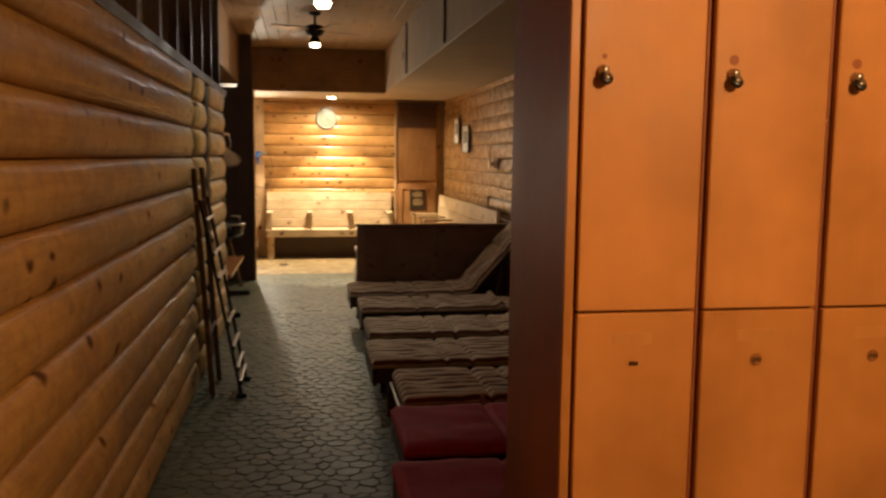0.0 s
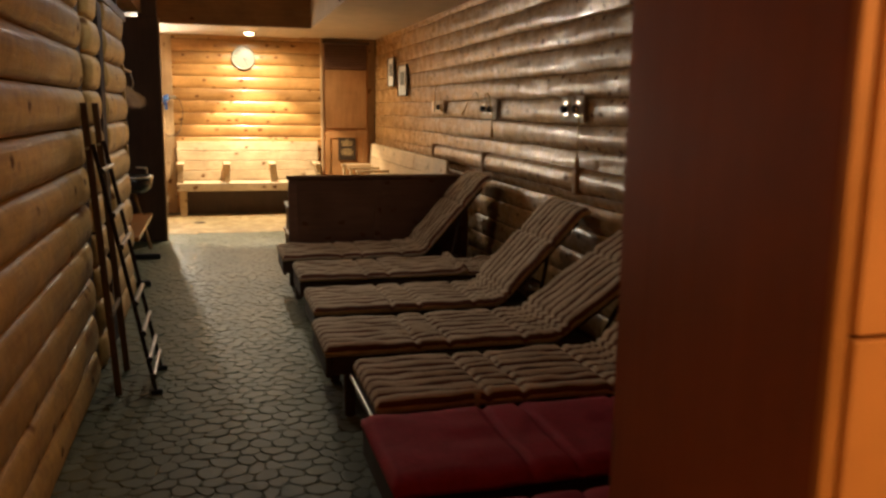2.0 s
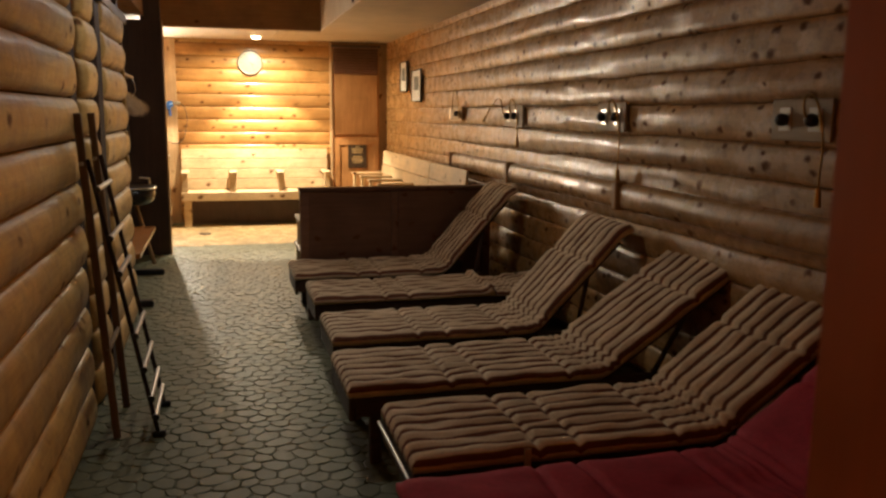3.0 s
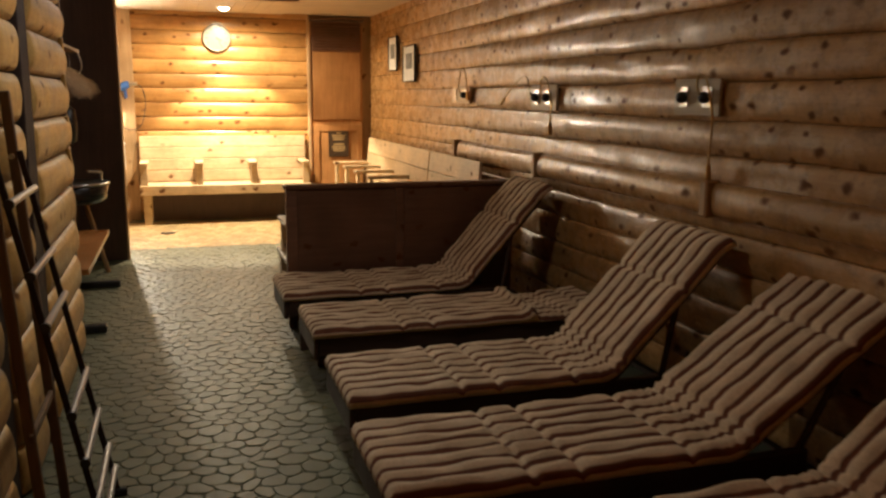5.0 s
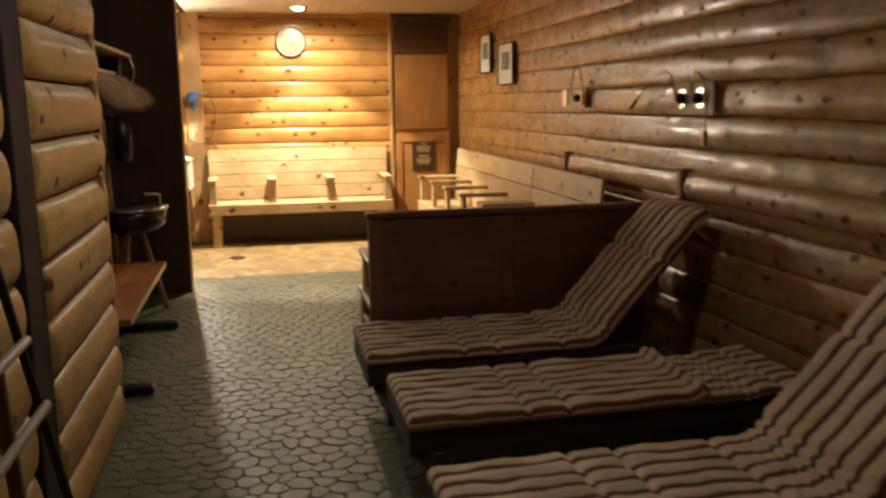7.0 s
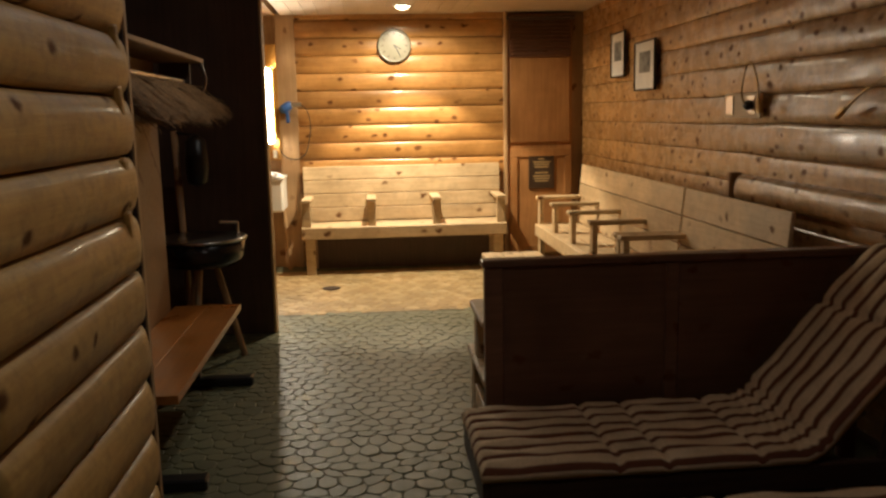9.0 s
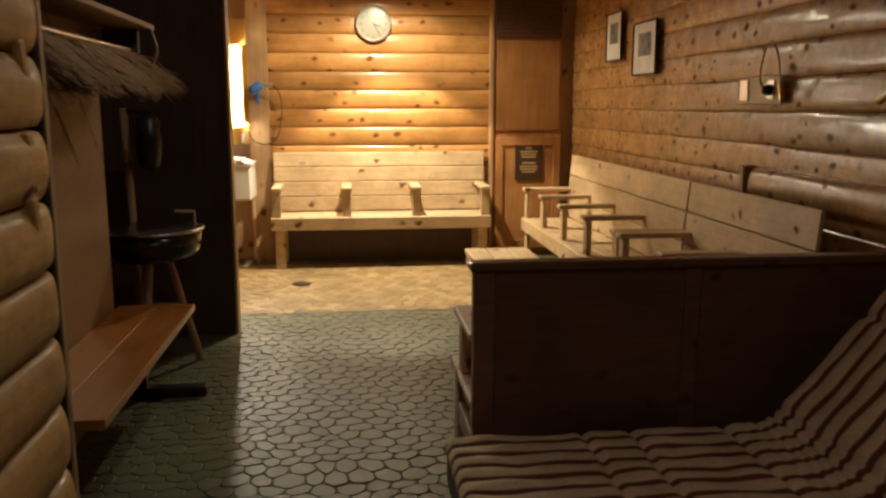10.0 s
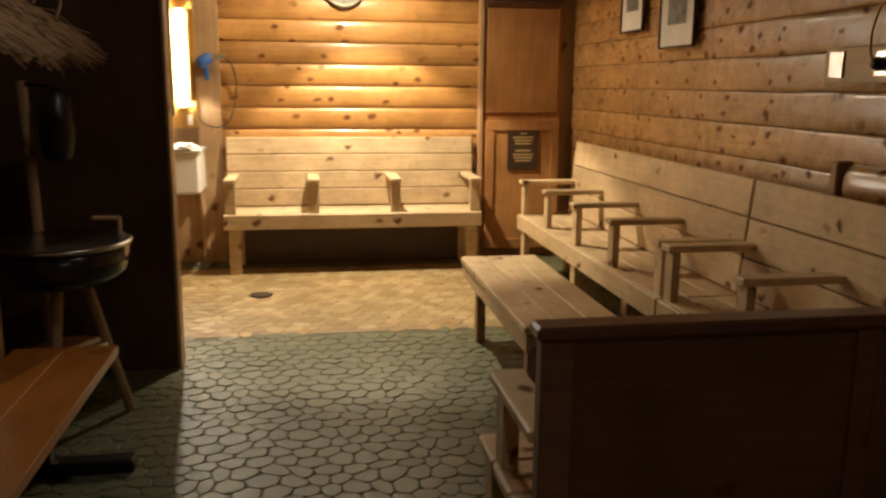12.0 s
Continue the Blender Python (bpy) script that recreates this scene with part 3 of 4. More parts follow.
# ---- loungers ----
def cushion_mesh(width, seat, back, angle, channels, seams, seed, thick=0.052, puff=0.014, fold=None):
    """A stitched pad: flat to the knee, then rising at an angle; channels run lengthwise."""
    ns, per = 150, 7
    nu = channels * per
    total = seat + back
    rad = 0.14
    th = radians(angle)
    arc = rad * th
    pts = []
    curl_at, curl_r = total - 0.09, 0.16
    for k in range(ns + 1):
        s = total * k / ns
        d = s - (seat - arc / 2)
        if d <= 0:
            p, a = (s, 0.0), 0.0
        elif d < arc and arc > 0:
            a = d / rad
            p = (seat - arc / 2 + rad * math.sin(a), rad * (1 - math.cos(a)))
        else:
            a = th
            e = min(d, curl_at - (seat - arc / 2)) - arc
            p = (seat - arc / 2 + rad * math.sin(a) + e * math.cos(a), rad * (1 - math.cos(a)) + e * math.sin(a))
            if s > curl_at and angle > 10:
                c = (s - curl_at) / curl_r
                p = (p[0] + curl_r * (math.sin(th) - math.sin(th - c)), p[1] + curl_r * (math.cos(th - c) - math.cos(th)))
                a = th - c
            elif s > curl_at:
                p = (p[0] + (s - curl_at) * math.cos(a), p[1] + (s - curl_at) * math.sin(a))
        pts.append((s, p, a))
    bm = bmesh.new()
    top, bot = [], []
    uv = bm.loops.layers.uv.new("UVMap")
    for s, (px, pz), a in pts:
        rt, rb = [], []
        endf = min(1.0, max(0.0, min(s, total - s) / 0.035))
        endf = math.sqrt(1 - (1 - endf) ** 2)
        for j in range(nu + 1):
            u = j / nu
            edge = min(1.0, min(u, 1 - u) * width / 0.03)
            edge = math.sqrt(max(0.0, 1 - (1 - edge) ** 2))
            h = thick * (0.45 + 0.55 * min(edge, endf))
            ripple = abs(math.sin(math.pi * channels * u)) ** 0.7
            dip = 1.0
            for q in seams:
                dip *= 1 - 0.85 * math.exp(-((s - q + 0.012 * noise.noise((u * 4, q * 9, seed))) / 0.013) ** 2)
            wr = noise.noise((s * 8.0, u * 9 + seed, seed * 2.3)) + 0.35 * noise.noise((s * 12, u * 9, seed))
            h += puff * (ripple * (1 + 0.4 * wr) - 0.7) * dip * min(edge, endf) - 0.02 * (1 - dip) + 0.006 * wr * endf
            knee = math.exp(-((s - seat) / 0.13) ** 2)
            h += 0.0035 * knee * edge * math.sin(2 * math.pi * s / 0.052 + 2.5 * noise.noise((u * 5, seed, 2.0)))
            if fold:
                h += 0.045 * math.exp(-((s - fold) / 0.028) ** 2) * (0.8 + 0.5 * noise.noise((u * 8, seed, 3.0))) - 0.02 * (s > fold + 0.03)
            du = 0.006 * noise.noise((s * 4.5, u * 3, seed + 4.0)) + 0.0035 * noise.noise((s * 11, u * 6, seed)) + 0.007 * noise.noise((s * 2, seed, 1.0))
            rt.append(bm.verts.new((px - math.sin(a) * h, u * width + du, pz + math.cos(a) * h)))
            rb.append(bm.verts.new((px, u * width + du, pz)))
        top.append(rt)
        bot.append(rb)
    for i in range(ns):
        for j in range(nu):
            f = bm.faces.new((top[i][j], top[i + 1][j], top[i + 1][j + 1], top[i][j + 1]))
            for lp, uj in zip(f.loops, (j, j, j + 1, j + 1)):
                lp[uv].uv = (i / ns, uj / nu)
            bm.faces.new((bot[i][j], bot[i][j + 1], bot[i + 1][j + 1], bot[i + 1][j]))
        for j, flip in ((0, False), (nu, True)):
            q = (top[i][j], bot[i][j], bot[i + 1][j], top[i + 1][j])
            f = bm.faces.new(tuple(reversed(q)) if flip else q)
            for lp in f.loops:
                lp[uv].uv = (i / ns, 0.5 / channels)
    for i in (0, ns):
        for j in range(nu):
            f = bm.faces.new((top[i][j], top[i][j + 1], bot[i][j + 1], bot[i][j]))
            for lp, uj in zip(f.loops, (j, j + 1, j + 1, j)):
                lp[uv].uv = (i / ns, uj / nu)
    bmesh.ops.recalc_face_normals(bm, faces=bm.faces)
    return bm


def lounger(x, y, width, angle, seat, back, mats, label, channels, seed, strap=False, puff=0.014, fold=None):
    """Foot end at x, near side at y; the head points to the log wall."""
    t = thing("sun_lounger", label, "lounger", pose(x, y, 0), "row of loungers")
    th = radians(angle)
    top = 0.31
    part("cushion", moved(cushion_mesh(width, seat, back, angle, channels, (0.46, 0.62, seat - 0.17, seat + 0.05, seat + 0.09, seat + back * 0.62), seed, 0.052, puff, fold), Matrix.Translation((0, 0, top))), mats, t, "quilted cushion", True)
    kx = seat - 0.02
    for w in (0.03, width - 0.03):
        part("side_rail", box(0.03, kx + 0.32, w - 0.02, w + 0.02, 0.215, top - 0.003, 0.006), M_FRAME, t)
        e = Vector((math.cos(th), 0, math.sin(th)))
        a = Vector((kx + 0.03, w, top - 0.012 + 0.01 * (angle > 5)))
        part("back_rail", beam(a, a + e * (back - 0.10), 0.035, 0.03, 0.005), M_FRAME, t)
        for lx in (0.12, kx + 0.1):
            part("leg", box(lx - 0.025, lx + 0.025, w - 0.024, w + 0.024, 0, 0.216, 0.006), M_FRAME, t)
        if angle > 10:
            part("prop", beam(a + e * back * 0.55, Vector((kx + 0.27, w, 0.27)), 0.022, 0.022, 0.004), M_FRAME, t)
    for sx in (0.07, 0.45, 0.85):
        part("cross_slat", box(sx - 0.03, sx + 0.03, 0.02, width - 0.02, 0.275, top - 0.002, 0.004), M_FRAME, t)
    part("foot_board", box(0.005, 0.03, 0.012, width - 0.012, 0.20, top - 0.004, 0.006), M_FRAME, t)
    if strap:
        part("strap", box(0.40, 0.425, -0.004, 0.004, 0.27, top + 0.05, 0.002), M_STRAP, t, "pale tie strap")
        part("edge_tube", rod((-0.012, 0.01, 0.285), (-0.012, width - 0.02, 0.285), 0.008), M_STEEL, t, "bright foot tube")
    return t


STR, RED = M_STRIPE, M_RED
lounger(-0.05, 4.785, 0.58, 48.5, 1.12, 0.84, STR, "lounger with striped beige-brown pad and raised back beside the partition", 7, 1)
lounger(0.0, 3.98, 0.54, 4, 1.32, 0.36, STR, "lounger with striped beige-brown pad lying flat and rucked at the head", 7, 2, fold=1.17)
lounger(-0.01, 3.02, 0.57, 46, 1.13, 0.80, STR, "lounger with striped beige-brown pad and raised back", 7, 3)
lounger(-0.05, 2.21, 0.58, 34.5, 1.19, 0.93, STR, "lounger with striped beige-brown pad and half-raised back", 7, 4)
lounger(0.05, 1.42, 0.58, 37, 1.18, 0.74, STR, "lounger with striped pad and a pale tie strap", 7, 5, True)
lounger(-0.03, 0.70, 0.62, 35, 1.18, 0.66, RED, "lounger with a plain dark red pad", 2, 6, False, 0.006)
lounger(-0.10, -0.02, 0.60, 35, 1.18, 0.66, RED, "lounger with a plain dark red pad behind the lockers", 2, 7, False, 0.006)


# ---- bench and partition ----
bench_n = thing("partition_bench", "high-backed wooden bench with dark stained panel back", "bench", pose(0.06, 5.48, 0))
part("panel", box(0.03, 1.56, 0.012, 0.034, 0.06, 0.885, 0.002), M_PANEL, bench_n)
for a, b in ((0.0, 0.075), (0.745, 0.80), (1.53, 1.60)):
    part("stile", box(a, b, 0.0, 0.046, 0.0, 0.885, 0.004), M_PANEL, bench_n)
part("bottom_rail", box(0.076, 1.529, 0.002, 0.044, 0.06, 0.16, 0.004), M_PANEL, bench_n)
part("cap_rail", box(-0.012, 1.62, -0.012, 0.065, 0.886, 0.918, 0.008), M_PANEL, bench_n, "rounded cap rail")
for k in range(3):
    part("seat_plank", box(0.0, 1.60, 0.068 + k * 0.188, 0.25 + k * 0.188, 0.37, 0.405, 0.006), M_BENCH, bench_n)
part("front_apron", box(0.03, 1.60, 0.585, 0.61, 0.28, 0.369, 0.004), M_BENCH, bench_n)
for lx in (0.012, 1.50):
    part("armrest", box(lx - 0.016, lx + 0.084, 0.068, 0.49, 0.622, 0.652, 0.006), M_BENCH_Y, bench_n)
    part("arm_post", box(lx, lx + 0.045, 0.37, 0.455, 0.406, 0.621, 0.005), M_BENCH, bench_n)
    part("leg", box(lx, lx + 0.05, 0.49, 0.58, 0.0, 0.369, 0.005), M_BENCH, bench_n)
    part("side_rail", box(lx + 0.004, lx + 0.03, 0.068, 0.489, 0.16, 0.25, 0.004), M_BENCH_Y, bench_n)


def settle(m, length, arms, label, planks=3):
    """A slatted bench along local x, its back along +y; arms are the x places of the armrests."""
    t = thing("slatted_bench", label, "bench", m)
    for k in range(3):
        part("seat_plank", box(0, length, 0.01 + k * 0.132, 0.138 + k * 0.132, 0.425, 0.46, 0.005), M_BENCH, t)
    part("front_apron", box(0.0, length, -0.016, 0.008, 0.345, 0.456, 0.005), M_BENCH, t)
    rise = 0.544 / planks
    for k in range(planks):
        z0 = 0.475 + k * rise
        p = part("back_plank", box(0.0, length, -0.011, 0.011, z0, z0 + rise - 0.006, 0.005), M_BENCH, t)
        p.matrix_basis = pose(0, 0.31, 0, -5, 0, 0) @ Matrix.Translation((0, 0.045, 0))
    for lx in (0.03, length - 0.12) if length < 2.2 else (0.03, length / 2 - 0.045, length - 0.12):
        part("front_leg", box(lx, lx + 0.09, 0.01, 0.055, 0, 0.425, 0.005), M_BENCH, t)
        part("back_leg", box(lx, lx + 0.09, 0.355, 0.395, 0, 0.425, 0.005), M_BENCH, t)
    # dark sheet added to blacken the space under the far bench
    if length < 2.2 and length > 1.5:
        part("under_board", box(0.05, length - 0.05, 0.36, 0.375, 0.0, 0.42, 0.002), M_DARK, t, "dark sheet added under the seat")
    for ax in arms:
        part("arm_post", box(ax - 0.04, ax + 0.04, 0.012, 0.05, 0.461, 0.69, 0.004), M_BENCH, t)
        part("armrest", box(ax - 0.045, ax + 0.045, -0.01, 0.425, 0.691, 0.722, 0.006), M_BENCH_Y, t)
    return t


settle(pose(-1.045, 10.09, 0), 1.955, (0.05, 0.665, 1.285, 1.905), "pale pine bench with four armrests against the far logs", 4)
settle(pose(1.17, 9.93, 0, 0, 0, -90), 2.57, (0.05, 0.66, 1.28, 1.90, 2.52), "long pale pine bench with five armrests along the log wall")
settle(pose(1.17, 7.345, 0, 0, 0, -90), 1.34, (0.05, 0.69, 1.29), "shorter pale pine bench with armrests along the log wall")

table = thing("low_table", "low pale plank table with splayed legs", "table", pose(0.45, 7.05, 0))
for k in range(3):
    part("plank", box(k * 0.15 + 0.002, k * 0.15 + 0.148, 0, 1.46, 0.40, 0.435, 0.005), M_BENCH_Y, table)
for ax in (0.012, 0.412):
    part("side_apron", box(ax, ax + 0.025, 0.01, 1.45, 0.315, 0.3985, 0.004), M_BENCH_Y, table)
for ey in (0.03, 1.10):
    part("batten", box(0.04, 0.41, ey, ey + 0.05, 0.34, 0.399, 0.004), M_BENCH, table)
    for lx in (0.04, 0.36):
        part("leg", box(lx, lx + 0.05, ey + 0.051, ey + 0.11, 0, 0.399, 0.005), M_TRIM, table, "darker leg")

# ---- corner cabinet ----
cab = thing("corner_cabinet", "tall reddish wooden corner cabinet with a dark vent", "cabinet", pose(1.0, FY, 0))
part("carcass", box(0.0, 0.66, -0.03, 0.025, 0.0, 2.46, 0.003), M_CAB, cab)
part("upper_door", box(0.03, 0.63, -0.05, -0.031, 1.20, 2.03, 0.005), M_CAB, cab)
low = part("lower_door", box(0.03, 0.63, -0.085, -0.031, 0.08, 1.135, 0.006), M_CAB, cab)
part("door_frame", join(box(0.02, 0.64, -0.10, -0.086, 1.06, 1.14, 0.004), box(0.02, 0.09, -0.10, -0.086, 0.08, 1.059, 0.004), box(0.57, 0.64, -0.10, -0.086, 0.08, 1.059, 0.004), box(0.091, 0.569, -0.10, -0.086, 0.08, 0.16, 0.004)), M_CAB, low)
part("cornice", box(-0.01, 0.67, -0.10, -0.03, 2.395, 2.43, 0.006), M_DARK, cab, "dark cornice")
vent = part("vent", box(0.02, 0.64, -0.06, -0.031, 2.04, 2.39, 0.003), M_PANEL, cab, "brown louvred vent")
for k in range(9):
    s = part("slat", moved(box(0.04, 0.62, -0.012, 0.012, -0.003, 0.003, 0.001), pose(0, -0.072, 2.07 + k * 0.036, 35, 0, 0)), M_PANEL, vent)
sign = thing("sign", "small dark bronze notice with gilt lines of writing", "sign", pose(1.205, FY - 0.087, 0.735))
part("board", box(0, 0.26, -0.012, 0.0, 0, 0.345, 0.003), M_SIGN, sign)
for z, w in ((0.30, 0.06), (0.268, 0.17), (0.243, 0.15), (0.218, 0.14), (0.16, 0.13), (0.128, 0.17), (0.103, 0.16), (0.078, 0.13)):
    part("line", box(0.13 - w / 2, 0.13 + w / 2, -0.0145, -0.0125, z - 0.007, z + 0.007, 0.0005), M_LETTER, sign)

# ---- on the walls ----
M_DIAL = plain("cream_dial", (0.22, 0.205, 0.155), 0.25, 0, 12, 0.1, 0)
clock = thing("wall_clock", "round pale wall clock on the far logs", "clock", pose(-0.11, FY - 0.036, 2.162, 90, 0, 0))
part("rim", lathe([(0.16, 0.0), (0.165, 0.02), (0.155, 0.034), (0.142, 0.034), (0.138, 0.02)]), M_DIAL, clock, smooth=True)
part("face", cyl(0.14, 0.012, 40), M_DIAL, clock, "cream dial").matrix_basis = pose(0, 0, 0.018)
for k in range(12):
    part("hour_mark", moved(box(-0.004, 0.004, 0.105, 0.128, 0.0245, 0.0265, 0.0005), pose(0, 0, 0, 0, 0, 30 * k)), M_SIGN, clock)
part("hour_hand", moved(box(-0.005, 0.005, -0.01, 0.07, 0.0275, 0.029, 0.0005), pose(0, 0, 0, 0, 0, -115)), M_BLACK, clock)
part("minute_hand", moved(box(-0.004, 0.004, -0.01, 0.11, 0.030, 0.0315, 0.0005), pose(0, 0, 0, 0, 0, -150)), M_BLACK, clock)


def picture(y0, y1, z0, z1, label):
    t = thing("picture", label, "picture", pose(RX - 0.035, 0, 0))
    part("frame", join(box(-0.02, 0, y0, y1, z0, z0 + 0.012, 0.002), box(-0.02, 0, y0, y1, z1 - 0.012, z1, 0.002), box(-0.02, 0, y0, y0 + 0.012, z0 + 0.012, z1 - 0.012, 0.002), box(-0.02, 0, y1 - 0.012, y1, z0 + 0.012, z1 - 0.012, 0.002)), M_BLACK, t, "thin dark frame")
    part("mount", box(-0.010, -0.002, y0 + 0.01, y1 - 0.01, z0 + 0.01, z1 - 0.01, 0.001), M_PAPER, t, "white mount")
    cy, w = (y0 + y1) / 2, (y1 - y0) * 0.26
    part("print", box(-0.013, -0.0105, cy - w, cy + w, z0 + (z1 - z0) * 0.36, z1 - (z1 - z0) * 0.22, 0.0005), M_GREYPRINT, t, "small grey print")


picture(9.08, 9.46, 1.775, 2.15, "small framed grey print with a white mount")
picture(8.34, 8.81, 1.645, 2.02, "larger framed grey print with a white mount")


def outlet(y, z, w, h, lamps, label):
    """A pale wall plate with plugged-in reading lamps on cords; lamps: (dy, cord points)."""
    t = thing("wall_outlet", label, "outlet", pose(RX - 0.034, y, z))
    part("plate", box(-0.016, 0.0, -w / 2, w / 2, -h / 2, h / 2, 0.004), M_WOODPLATE, t)
    for dy, pts in lamps:
        part("socket", box(-0.022, -0.0165, dy - 0.035, dy + 0.035, -0.045, 0.05, 0.003), M_STEEL, t, "steel socket plate")
        part("plug", moved(lathe([(0.026, 0), (0.028, 0.02), (0.02, 0.034), (0.012, 0.04)], 16), pose(-0.022, dy, 0.0, 0, -90, 0)), M_BLACK, t, "black plug", True)
        if pts:
            part("cord", cord([(-0.055, dy, 0.0), (-0.075, dy, 0.05)] + pts, 0.005), M_BRASS, t, "flexible brass arm")
            e, d = Vector(pts[-1]), (Vector(pts[-1]) - Vector(pts[-2])).normalized()
            part("lamp_head", rod(e, e + d * 0.075, 0.011, 12, 0.016), M_BRASS, t, "small brass lamp head")
    return t


M_WOODPLATE = wood("plate_wood", (0.60, 0.50, 0.36), (0.44, 0.34, 0.22), "y", 0.5)
outlet(6.87, 1.51, 0.46, 0.14, [(-0.13, [(-0.07, -0.14, 0.17), (-0.075, -0.20, 0.23), (-0.07, -0.27, 0.17), (-0.06, -0.30, 0.03)])], "wooden wall plate with a steel switch and plugged cord")
o = bpy.data.objects["wall_outlet"]
part("switch", box(-0.024, -0.0165, 0.10, 0.19, -0.05, 0.055, 0.003), M_STEEL, o, "bright steel switch plate")
outlet(5.16, 1.495, 0.40, 0.17, [(0.10, [(-0.07, 0.16, 0.13), (-0.06, 0.42, 0.08), (-0.05, 0.61, -0.01)]), (-0.08, [(-0.08, -0.14, 0.13), (-0.06, -0.2, 0.0), (-0.05, -0.19, -0.16)])], "wooden wall plate with two plugged-in reading lamps")
outlet(3.44, 1.50, 0.36, 0.17, [(0.09, []), (-0.09, [(-0.08, -0.12, 0.10), (-0.06, -0.18, -0.02), (-0.045, -0.17, -0.30)])], "wooden wall plate with two black plugs and a hanging lamp")
outlet(1.75, 1.50, 0.36, 0.17, [(0.09, []), (-0.09, [(-0.08, -0.12, 0.10), (-0.06, -0.18, -0.02), (-0.045, -0.17, -0.26)])], "wooden wall plate with a hanging reading lamp")

# half-log head rail with blocks between its lengths
M_BLOCK = wood("block_wood", (0.40, 0.24, 0.11), (0.28, 0.15, 0.06), "z", 0.45)
rail = thing("wall_rail", "half-log rail held between small wooden blocks", "rail", pose(0, 0, 0))
blocks = [-0.6, 1.35, 3.27, 5.19, 6.90]
for a, b in zip(blocks, blocks[1:]):
    ob = part("rail_log", log_mesh(b - a - 0.06, 0.15, 0.05, (0.015, 0.015), a, 0.02, wavy=0.25), M_LOG_R, rail, smooth=True)
    ob.matrix_basis = Matrix.Translation((RX - 0.036, b - 0.03, 0.97)) @ pose(0, 0, 0, 0, 0, -90)
for b in blocks:
    part("block", box(RX - 0.10, RX - 0.025, b - 0.027, b + 0.027, 0.96, 1.13, 0.008), M_BLOCK, rail, "brown spacer block")

# ---- washing nook ----
mirror = thing("mirror_cabinet", "honey-coloured mirror frame with a lit tube beside it", "mirror", pose(0, FY, 0))
part("frame", join(box(-1.42, -1.25, -0.05, 0.025, 1.08, 2.19, 0.004), box(-2.05, -1.42, -0.05, 0.025, 2.10, 2.19, 0.004), box(-2.05, -1.42, -0.05, 0.025, 1.08, 1.17, 0.004), box(-2.14, -2.05, -0.05, 0.025, 1.08, 2.19, 0.004)), M_YELLOW, mirror)
part("glass", box(-2.05, -1.42, -0.02, 0.0, 1.17, 2.10, 0.001), M_MIRROR, mirror, "mirror glass")
part("tube", moved(cyl(0.031, 0.70, 20, bevel=0.010), pose(-1.345, -0.095, 1.60)), M_TUBE, mirror, "glowing tube lamp", True)
for z in (1.23, 1.952):
    part("tube_holder", box(-1.375, -1.315, -0.11, -0.05, z, z + 0.02, 0.004), M_WHITE, mirror)
# fin added to keep the tube's light off the corner board
part("lamp_shield", box(-1.288, -1.28, -0.155, -0.05, 1.28, 1.96, 0.002), M_YELLOW, mirror, "wooden side added to the lamp housing as a light shield")
part("socket", box(-1.325, -1.285, -0.066, -0.051, 1.10, 1.18, 0.004), M_WHITE, mirror, "white wall socket")
part("plug", box(-1.318, -1.292, -0.10, -0.067, 1.115, 1.155, 0.008), M_WHITE, mirror, "white plug")
basin = thing("wash_box", "white enamel wall box with crumpled towels on it", "basin", pose(-1.34, 10.33, 0))
part("body", join(box(-0.21, 0.13, -0.14, 0.24, 0.60, 0.92, 0.02)), M_WHITE, basin)
part("rim", box(-0.22, 0.14, -0.15, 0.24, 0.905, 0.935, 0.01), M_WHITE, basin)
part("pipe", rod((0.10, 0.1, 0.6), (0.14, 0.12, 0.0), 0.02), M_TRIM, basin, "pale waste pipe")
towel = bmesh.new()
bmesh.ops.create_icosphere(towel, subdivisions=4, radius=1)
for v in towel.verts:
    k = 1 + 0.35 * noise.noise(v.co * 2.1) + 0.22 * noise.noise(v.co * 5)
    v.co = Vector((v.co.x * 0.11 * k, v.co.y * 0.10 * k, max(-0.0, v.co.z * 0.045 * k)))
tagged(part("towel", moved(towel, pose(-1.34, 10.27, 0.936)), M_PAPER, smooth=True), "crumpled white towel lying on the wash box", "towel")
dryer = thing("hair_dryer", "blue hair dryer hanging on the corner board", "hair dryer", pose(-1.17, FY - 0.05, 1.56))
part("body", moved(lathe([(0.03, -0.07), (0.045, -0.04), (0.045, 0.03), (0.03, 0.06)], 18), pose(0, -0.05, 0.03, 0, 60, 20)), M_BLUE, dryer, smooth=True)
part("nozzle", moved(lathe([(0.022, 0), (0.02, 0.09)], 14), pose(0.05, -0.06, 0.05, 0, 88, 0)), M_STEEL, dryer)
part("handle", beam((0, -0.05, 0.0), (0.01, -0.05, -0.12), 0.03, 0.035, 0.01), M_BLUE, dryer)
part("hook", box(-0.02, 0.02, -0.03, 0.02, -0.02, 0.05, 0.004), M_STEEL, dryer)
part("cord", cord([(0.14, -0.06, 0.05), (0.19, -0.03, 0.0), (0.20, -0.01, -0.3), (0.12, 0.0, -0.46), (-0.02, 0.0, -0.46), (-0.1, -0.03, -0.35)], 0.005), M_BLACK, dryer, "dark hanging cord")
drain = thing("floor_drain", "round dark metal floor drain", "drain", pose(-0.755, 9.444, 0.004))
part("rim", lathe([(0.075, 0.0), (0.08, 0.004), (0.065, 0.006), (0.06, 0.003)]), M_SIGN, drain, smooth=True)
part("grate", cyl(0.06, 0.004, 24), M_BLACK, drain)

